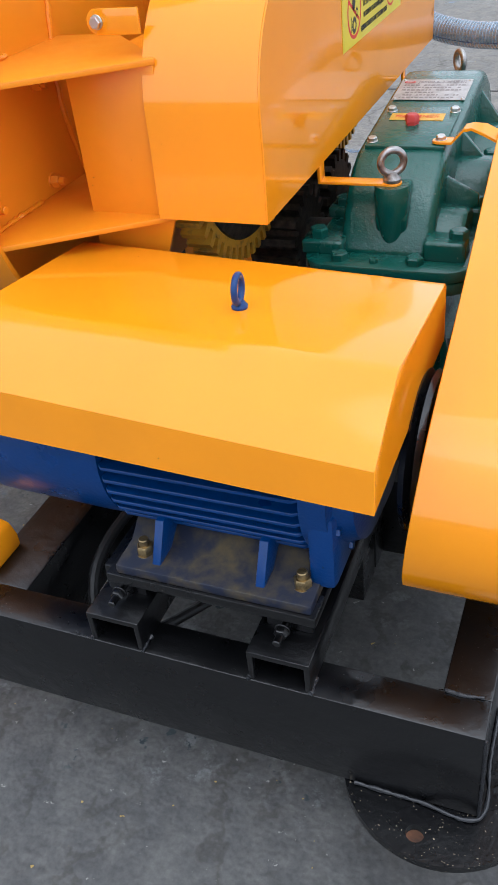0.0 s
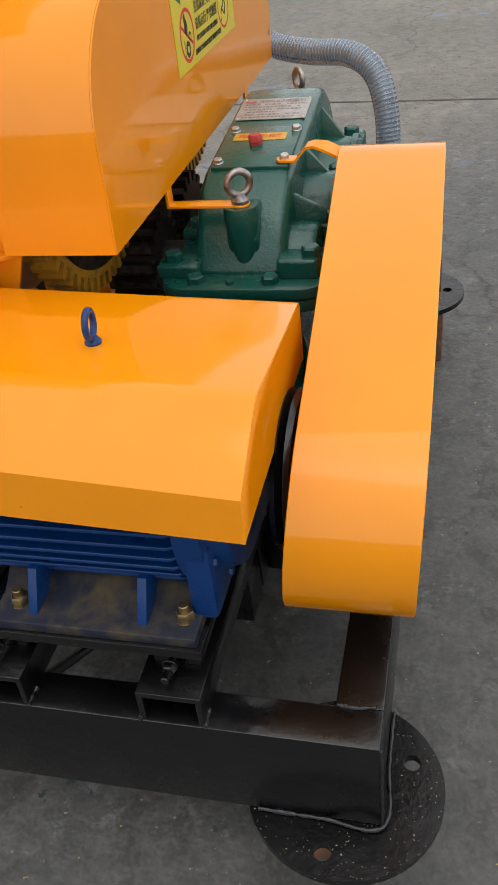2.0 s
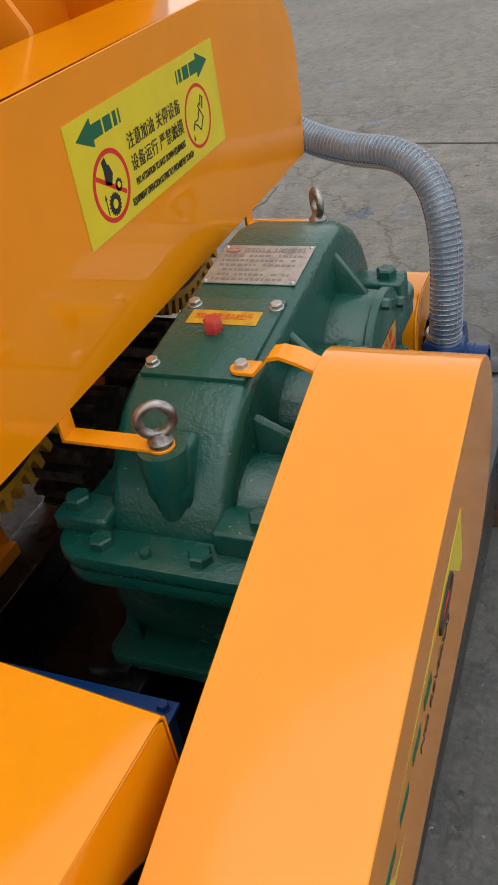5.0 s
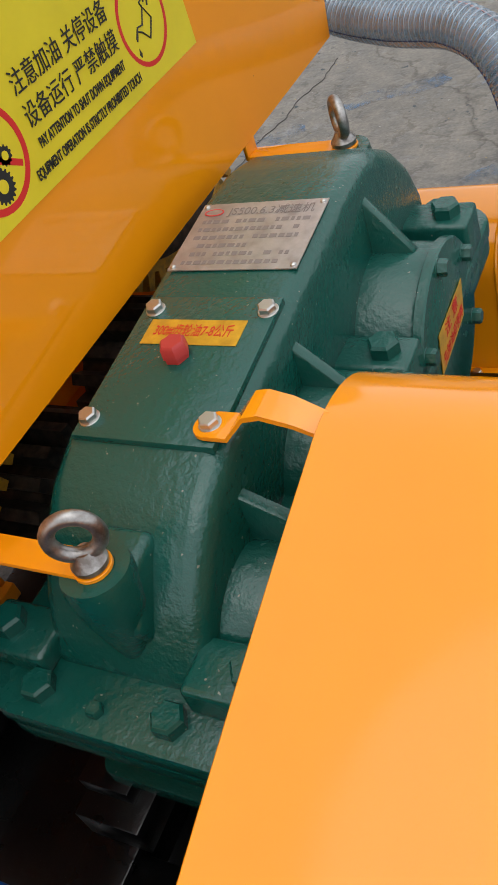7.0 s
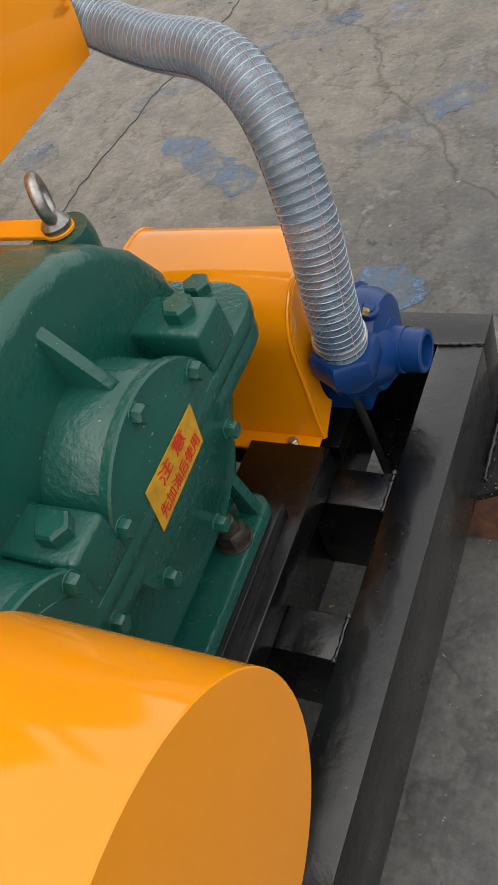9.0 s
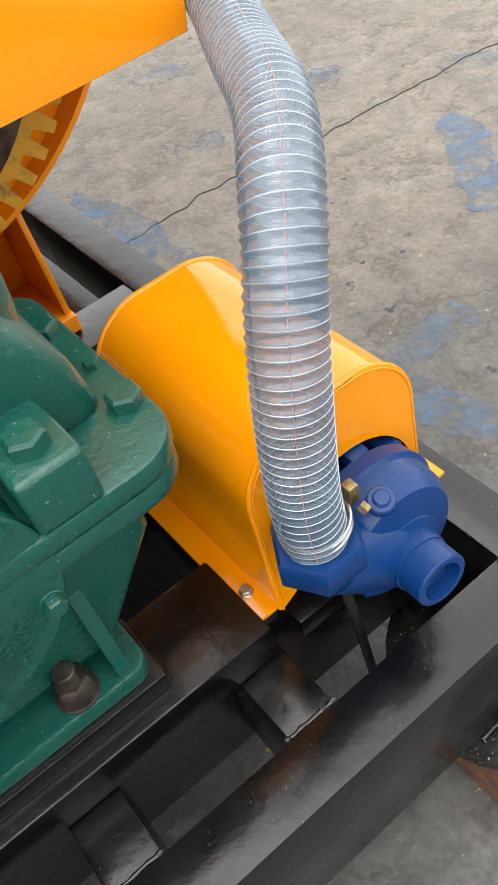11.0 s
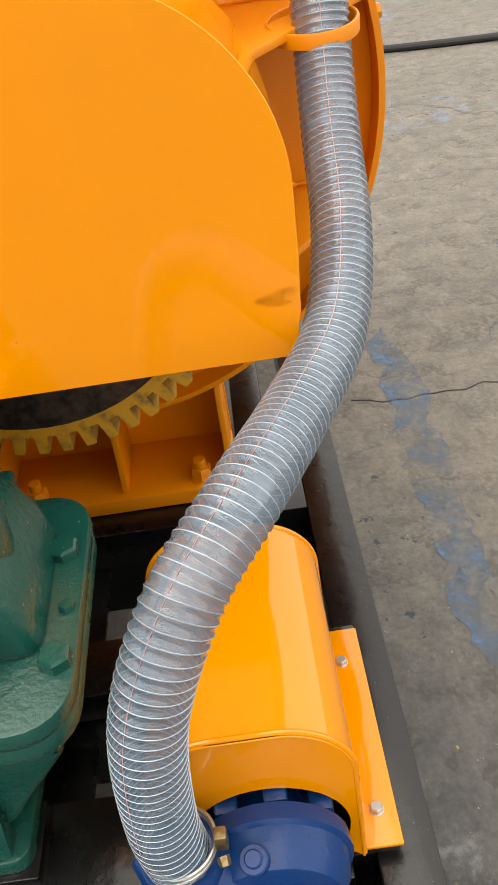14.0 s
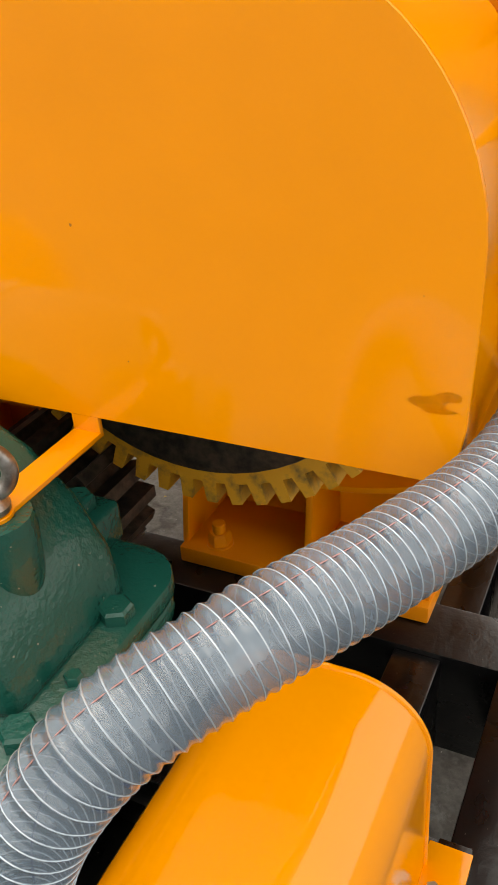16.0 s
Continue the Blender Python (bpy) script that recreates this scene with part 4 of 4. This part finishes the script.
for y, zt in ((1.225, 0.752), (1.0, 0.735), (0.845, 0.7)):
    part("case_rib", prism([(-0.242, zt), (-0.232, zt), (-0.17, 0.667), (-0.17, 0.65), (-0.242, 0.6)], "y", y - 0.007, y + 0.007, 0.003), green, red)
for y, s in ((0.735, -1), (1.378, 1)):
    part("eyebolt_boss", turned((-0.305, y + s * 0.004, 0.6), (-0.305, y, 0.7195 + (0.012 if s > 0 else 0.0)), [(0, 0.012), (0.25, 0.02), (0.6, 0.029), (0.9, 0.032), (1, 0.03)], 28), green, red)
    part("boss_root", prism([(y - s * 0.005, 0.712), (y + s * 0.02, 0.66), (y + s * 0.0, 0.605), (y - s * 0.06, 0.61), (y - s * 0.05, 0.715)], "x", -0.334, -0.276, 0.01, 3), green, red)
    part("lifting_eye", eyebolt((-0.305, y, 0.725 + (0.012 if s > 0 else 0.0)), 300 if s < 0 else 35, 0.0205, 0.0066, 0 if s > 0 else 0), worn_steel, red, "worn zinc-plated lifting eye")
for x in (-0.2, -0.44):
    for y in (0.78, 1.274):
        part("anchor_nut", nut_on_stud((x, y, 0.349), (0, 0, 1), 0.034), dark_steel, red, "dark steel nut on a stud")

tilt = math.atan2(0.0135, 0.12)


def top_z(y):
    return 0.7565 + (y - 0.94) * 0.1125


cover = part("inspection_cover", prism([(0.846, top_z(0.846) - 0.004), (1.022, top_z(1.022) - 0.004), (1.022, top_z(1.022) + 0.004), (0.846, top_z(0.846) + 0.004)], "x", -0.384, -0.238, 0.001), green, red)
for x, y in ((-0.37, 1.004), (-0.247, 1.004), (-0.374, 0.866), (-0.247, 0.866)):
    zb = top_z(y) + 0.004 + (0.005 if (x, y) == (-0.247, 0.866) else 0)
    part("cover_bolt", hexagon((x, y, zb), (0, -math.sin(tilt), math.cos(tilt)), 0.0155, 0.008), steel, cover, "zinc-plated bolt")
part("vent_cap", joined(turned((-0.317, 0.944, top_z(0.944) + 0.003), (-0.317, 0.944, top_z(0.944) + 0.022), [(0, 0.0125), (0.25, 0.0125), (0.3, 0.014), (0.85, 0.0135), (1, 0.011)], 6)), red_plastic, cover, "red hexagonal vent cap")


def flat_on_top(name, x0, x1, y0, y1, mat, parent, thick=0.0012, lift=0.0, label=""):
    pts = [(y0, top_z(y0) + lift), (y1, top_z(y1) + lift), (y1, top_z(y1) + lift + thick), (y0, top_z(y0) + lift + thick)]
    return part(name, prism(pts, "x", x0, x1, 0), mat, parent, label)


def words_on_top(body, size, x, y, mat, parent, lift, width=None):
    me_ob = lettering("plate_text", body, size, (x, y, 0), mat, parent, "z", width=width, lift=0)
    base = root_place(parent)
    for v in me_ob.data.vertices:
        v.co.z = top_z(v.co.y + base.y) + lift + (0.0002 if v.co.z + base.z > 0 else 0) - base.z


gold = flat_on_top("oil_sticker", -0.366, -0.262, 0.958, 0.99, sticker_gold, cover, 0.0006, 0.0042, "gold sticker with red lettering")
words_on_top("300#齿轮油7-8公斤", 0.017, -0.314, 0.9745, ink_red, gold, 0.0052, 0.085)
np_plate = flat_on_top("nameplate", -0.386, -0.24, 1.063, 1.168, plate_metal, red, 0.0012, 0.0008, "etched metal nameplate with worn print")
words_on_top("JS500.6.3减速机", 0.016, -0.3, 1.153, ink_faint, np_plate, 0.0024, 0.1)
for k, (a, b) in enumerate(((0.01, 0.135), (0.01, 0.135), (0.01, 0.135), (0.02, 0.09), (0.008, 0.137), (0.012, 0.13))):
    y = 1.138 - k * 0.0128
    x, rnd = -0.386 + a, random.Random(k + 3)
    while x < -0.386 + b - 0.006:
        w = rnd.choice((0.004, 0.006, 0.008))
        if rnd.random() < 0.85:
            flat_on_top("print_bar", x, x + w, y - 0.0028, y + 0.0028, ink_faint, np_plate, 0.0002, 0.0021)
        x += w + 0.0025
part("emblem", rods([Vector((-0.368 + 0.011 * math.cos(a), 1.153 + 0.006 * math.sin(a), top_z(1.153) + 0.0024)) for a in [2 * math.pi * k / 24 for k in range(24)]], 0.0006, 6, True), ink_red, np_plate)
for x in (-0.381, -0.245):
    for y in (1.068, 1.163):
        part("rivet", turned((x, y, top_z(y) + 0.0015), (x, y, top_z(y) + 0.0045), [(0, 0.0035), (0.6, 0.003), (1, 0.001)], 12), steel, np_plate)

cap_x = -0.15
note = part("oil_sticker", prism([(1.264, 0.617), (1.255, 0.571), (1.153, 0.564), (1.16, 0.615)], "x", cap_x, cap_x + 0.0008, 0), sticker_gold, big_cap, "gold sticker with red lettering")
lettering("sticker_text", "注 意", 0.02, (cap_x + 0.001, 1.209, 0.604), ink_red, note, turn=3, width=0.055)
lettering("sticker_text", "先加油后使用", 0.017, (cap_x + 0.001, 1.207, 0.58), ink_red, note, turn=4, width=0.088)

# black pads under the reducer
for x0, x1 in ((-0.268, -0.15), (-0.5, -0.41)):
    single("reducer_pad", box((x0, 0.66, TOP - 0.002), (x1, 1.462, 0.3), 0.003), black, ((x0 + x1) / 2, 1.05, TOP - 0.002), "black steel pad between frame and reducer", "pad", "pads under the reducer")
    single("shim_plate", box((x0 + 0.01 if x0 > -0.4 else x0, 0.69, 0.3), (x1 - 0.02, 1.35, 0.325), 0.002), black, ((x0 + x1) / 2, 1.05, 0.3), "black shim plate under the reducer foot", "plate", "shims under the reducer")

# strap from the inspection cover to the belt guard
zc = top_z(0.866) + 0.004
bm = joined(cyl((-0.247, 0.866, zc), (-0.247, 0.866, zc + 0.0046), 0.0155, 24, 0.0006), box((-0.247, 0.8505, zc), (-0.226, 0.8815, zc + 0.005), 0.0006))
path = [(-0.226, 0.8505, 0.8815, zc, zc), (-0.206, 0.853, 0.886, zc + 0.022, zc + 0.022), (-0.192, 0.855, 0.884, zc + 0.024, zc + 0.026), (-0.168, 0.86, 0.878, zc + 0.012, zc + 0.026), (-0.138, 0.862, 0.876, zc - 0.004, zc + 0.012)]
strip = bmesh.new()
rows = []
for x, ya, yb, za, zb in path:
    rows.append([strip.verts.new((x, ya, za)), strip.verts.new((x, yb, zb)), strip.verts.new((x, yb, zb + 0.005)), strip.verts.new((x, ya, za + 0.005))])
for a, b in zip(rows, rows[1:]):
    for k in range(4):
        strip.faces.new((a[k - 1], a[k], b[k], b[k - 1]))
strip.faces.new(rows[0])
strip.faces.new(rows[-1])
bmesh.ops.recalc_face_normals(strip, faces=strip.faces)
part("mounting_strap", merge(bm, strip), yellow, bguard)

# ---- pump with its hood ----
hood = thing("pump_hood", (-0.31, 1.59, TOP), "yellow arched sheet-metal hood over the pump motor", "guard")
arch = [(1.487, 0.287), (1.488, 0.43)] + arc(1.563, 0.45, 0.075, 176, 94, 12) + arc(1.617, 0.45, 0.075, 86, 4, 12) + [(1.692, 0.43), (1.694, 0.287)]
part("shell", sheet(arch, "x", -0.441, -0.164, -0.003), yellow, hood)
for x in (-0.442, -0.169):
    part("rolled_edge", rods([Vector((x, u, v)) for u, v in arch], 0.003, 8), yellow, hood)
hole = arc(1.6, 0.36, 0.082, -35, 215, 30)
front = [(1.487, 0.287), (1.488, 0.43)] + arc(1.563, 0.45, 0.075, 176, 94, 12) + arc(1.617, 0.45, 0.075, 86, 4, 12) + [(1.692, 0.43), (1.694, 0.287)]
part("front_panel", prism(front + hole, "x", -0.168, -0.165, 0), yellow, hood)
for y0, y1 in ((1.457, 1.492), (1.692, 1.737)):
    part("mounting_flange", box((-0.47, y0, 0.282), (-0.172, y1, 0.287), 0.001), yellow, hood)
for x, y in ((-0.417, 1.47), (-0.211, 1.473), (-0.214, 1.715), (-0.417, 1.709)):
    part("bolt", hexagon((x, y, 0.287), (0, 0, 1), 0.013, 0.007), steel, hood, "zinc-plated bolt with washer")
for y in (1.455, 1.7):
    single("hood_rail", box((-0.48, y, TOP - 0.002), (-0.185, y + 0.035, 0.282), 0.002), black, (-0.33, y + 0.017, TOP - 0.002), "black angle rail carrying the pump hood", "rail", "rails under the pump hood")

pump = thing("water_pump", (-0.13, 1.6, 0.27), "blue enamelled cast-iron water pump", "pump")
PZ = 0.362
part("volute", joined(turned((-0.158, 1.6, PZ), (-0.092, 1.6, PZ), [(0, 0.06), (0.08, 0.078), (0.35, 0.08), (0.4, 0.075), (0.7, 0.073), (0.95, 0.064), (1, 0.05)], 48),
     turned((-0.125, 1.585, PZ - 0.01), (-0.118, 1.522, PZ + 0.04), [(0, 0.05), (0.5, 0.046), (1, 0.04)], 28)), blue, pump)
part("outlet", turned((-0.095, 1.602, 0.347), (-0.043, 1.6, 0.349), [(0, 0.045), (0.1, 0.043), (0.14, 0.033), (0.45, 0.032), (0.46, 0.03), (0.97, 0.03), (1, 0.028), (1, 0.022), (0.7, 0.021)], 36), blue, pump)
part("inlet_nut", turned((-0.118, 1.519, 0.398), (-0.116, 1.519, 0.436), [(0, 0.043), (0.1, 0.046), (0.85, 0.046), (1, 0.042)], 6), blue, pump)
part("adaptor", joined(turned((-0.215, 1.6, PZ), (-0.158, 1.6, PZ), [(0, 0.074), (0.2, 0.074), (0.22, 0.042), (1, 0.042)], 36)), blue, pump)
for a in (35, 80, 125, 170):
    a = radians(a)
    part("pump_bolt", joined(box((-0.2, 1.6 + 0.066 * math.cos(a) - 0.012, PZ + 0.066 * math.sin(a) - 0.009), (-0.155, 1.6 + 0.066 * math.cos(a) + 0.012, PZ + 0.066 * math.sin(a) + 0.009), 0.004),
         hexagon((-0.2, 1.6 + 0.066 * math.cos(a), PZ + 0.066 * math.sin(a)), (-1, 0, 0), 0.014, 0.01)), blue, pump)
part("priming_plug", joined(cyl((-0.106, 1.588, 0.425), (-0.101, 1.586, 0.4385), 0.014, 24), cyl((-0.102, 1.5865, 0.437), (-0.1, 1.586, 0.442), 0.0085, 20)), blue, pump)
part("pump_foot", box((-0.2, 1.57, TOP - 0.0), (-0.13, 1.64, PZ - 0.05), 0.004), blue, pump)
part("pump_seat", box((-0.46, 1.5, TOP - 0.03), (-0.16, 1.68, TOP), 0.002), black, frame_base)

HOSE = [(-0.117, 1.519, 0.422), (-0.113, 1.515, 0.511), (-0.116, 1.531, 0.642), (-0.149, 1.573, 0.731), (-0.218, 1.628, 0.764), (-0.327, 1.684, 0.762), (-0.433, 1.735, 0.774), (-0.54, 1.762, 0.826), (-0.645, 1.771, 0.9), (-0.718, 1.778, 1.01), (-0.75, 1.785, 1.141), (-0.77, 1.785, 1.283), (-0.79, 1.78, 1.7)]
line = spline(HOSE, 60)
# even spacing along the hose
lengths = [0.0]
for a, b in zip(line, line[1:]):
    lengths.append(lengths[-1] + (b - a).length)
PITCH, STEP = 0.0098, 0.0098 / 6
count = int(lengths[-1] / STEP)
even, j = [], 0
for k in range(count):
    s = k * STEP
    while lengths[j + 1] < s:
        j += 1
    even.append(line[j].lerp(line[j + 1], (s - lengths[j]) / (lengths[j + 1] - lengths[j])))
hose = thing("suction_hose", HOSE[0], "clear ribbed suction hose with a steel spiral", "hose")
R = 0.031
wall, coil, loops, normal = bmesh.new(), [], [], None
for i in range(len(even) - 1):
    t = (even[i + 1] - even[i]).normalized()
    normal = t.orthogonal().normalized() if normal is None else (normal - t * normal.dot(t)).normalized()
    side = t.cross(normal)
    loop = []
    for k in range(40):
        a = 2 * math.pi * k / 40
        loop.append(wall.verts.new(even[i] + (normal * math.cos(a) + side * math.sin(a)) * (R - 0.0002 + 0.0008 * math.cos(2 * math.pi * i / 6 - a))))
    loops.append(loop)
    for sub in range(5):
        a = 2 * math.pi * (i + sub / 5) / 6
        coil.append(even[i].lerp(even[i + 1], sub / 5) + (normal * math.cos(a) + side * math.sin(a)) * (R + 0.0004))
for a, b in zip(loops, loops[1:]):
    for k in range(40):
        wall.faces.new((a[k - 1], a[k], b[k], b[k - 1]))
part("hose_wall", wall, hose_mat, hose)
part("steel_spiral", rods(coil, 0.00062, 5), wire_mat, hose, "bright steel wire spiral")
def thread(name, side, mat, label, r):
    """A thread moulded into the wall, carried along the hose without twist."""
    stripe, normal = [], None
    for i in range(0, len(even) - 1, 2):
        t = (even[i + 1] - even[i]).normalized()
        normal = (side - t * t.dot(side)).normalized() if normal is None else (normal - t * normal.dot(t)).normalized()
        stripe.append(even[i] + normal * (R - 0.0002))
    part(name, rods(stripe, r, 5), mat, hose, label)


thread("red_thread", Vector((0.75, -0.55, 0.0)), thread_mat, "thin red marking thread", 0.0004)
thread("blue_thread", Vector((-0.85, -0.35, 0.0)), material("dark_blue_thread", (0.008, 0.02, 0.09), 0.5), "thin dark blue marking thread", 0.0009)
part("hose_clamp", joined(ring((-0.1185, 1.5215, 0.447), (0.03, -0.1, 1), R + 0.002, 0.0022, 40, 8), ring((-0.119, 1.522, 0.453), (0.03, -0.1, 1), R + 0.002, 0.0022, 40, 8)), steel, hose, "bright steel hose clamp")
part("clamp_screw", joined(box((-0.118, 1.555, 0.452), (-0.105, 1.567, 0.474), 0.002), hexagon((-0.1, 1.561, 0.455), (1, 0.2, -0.6), 0.01, 0.009, False)), brass, hose)

# ---- cables and distant things ----
single("power_cable", rods(spline([(-0.12, 1.56, Z0 + 0.006), (-0.13, 1.56, 0.1), (-0.14, 1.55, 0.3), (-0.16, 1.545, 0.33), (-0.2, 1.56, 0.33)], 12) , 0.006, 10), rubber, (-0.13, 1.56, 0.1), "black rubber pump cable", "cable")
single("power_cable", rods(spline([(-0.58, 0.5, Z0 + 0.011), (-0.66, 0.22, 0.0), (-0.68, 0.12, 0.1), (-0.72, 0.2, 0.19), (-0.7, 0.36, 0.22), (-0.6, 0.5, 0.2)], 12), 0.011, 10), rubber, (-0.68, 0.1, 0.1), "black rubber motor cable", "cable")
single("ground_cable", rods(spline([(-5.35, 1.0, Z0 + 0.02), (-5.14, 1.8, Z0 + 0.02), (-5.05, 2.15, Z0 + 0.02), (-4.96, 2.54, Z0 + 0.02), (-4.8, 3.4, Z0 + 0.02), (-4.3, 8.0, Z0 + 0.02)], 16), 0.022, 10), rubber, (-5.05, 2.15, Z0), "thick black cable lying on the yard", "cable")
for x, y, z, sx, sy, sz, turn in ((-11.7, 2.33, 0, 0.22, 0.2, 0.07, 20), (-12.6, 2.35, 0, 0.2, 0.2, 0.08, -15), (-13.5, 2.85, 0, 0.24, 0.22, 0.09, 5), (-21.9, 3.4, 0, 0.18, 0.17, 0.14, 0)):
    ob = single("timber_block", box((-sx, -sy, 0), (sx, sy, sz * 2), 0.01), wood, (0, 0, 0), "rough brown timber block on the yard", "block", "timber blocks")
    ob.matrix_basis = pose(x, y, Z0 + z, 0, 0, turn)
single("pipe_length", rods(spline([(-13.0, 2.6, Z0 + 0.07), (-11.9, 2.95, Z0 + 0.07), (-10.9, 3.55, Z0 + 0.07), (-10.2, 4.4, Z0 + 0.07)], 10), 0.07, 12), rubber, (-11.9, 2.95, Z0), "black pipe lying on the yard", "pipe")
stand = thing("steel_stand", (-13.9, 3.52, Z0), "yellow steel stand with a castor wheel", "stand")
part("leg", joined(cyl((-13.9, 3.55, Z0), (-13.9, 3.55, 1.5), 0.075, 16), cyl((-13.9, 3.55, Z0), (-13.9, 3.55, Z0 + 0.03), 0.12, 16)), yellow, stand)
part("leg", cyl((-16.4, 3.5, 0.2), (-16.4, 3.5, 1.6), 0.08, 16), yellow, stand)
part("bar", cyl((-16.4, 3.5, 0.3), (-13.9, 3.6, 0.3), 0.05, 12), yellow, stand)
part("castor", cyl((-16.4, 3.36, Z0 + 0.15), (-16.4, 3.46, Z0 + 0.15), 0.15, 20), dark_steel, stand)
single("blue_container", box((-42, 2.4, Z0), (-34.5, 30, 3.2), 0.05), far_blue, (-38, 16, Z0), "blue sheet-metal container far across the yard", "container")
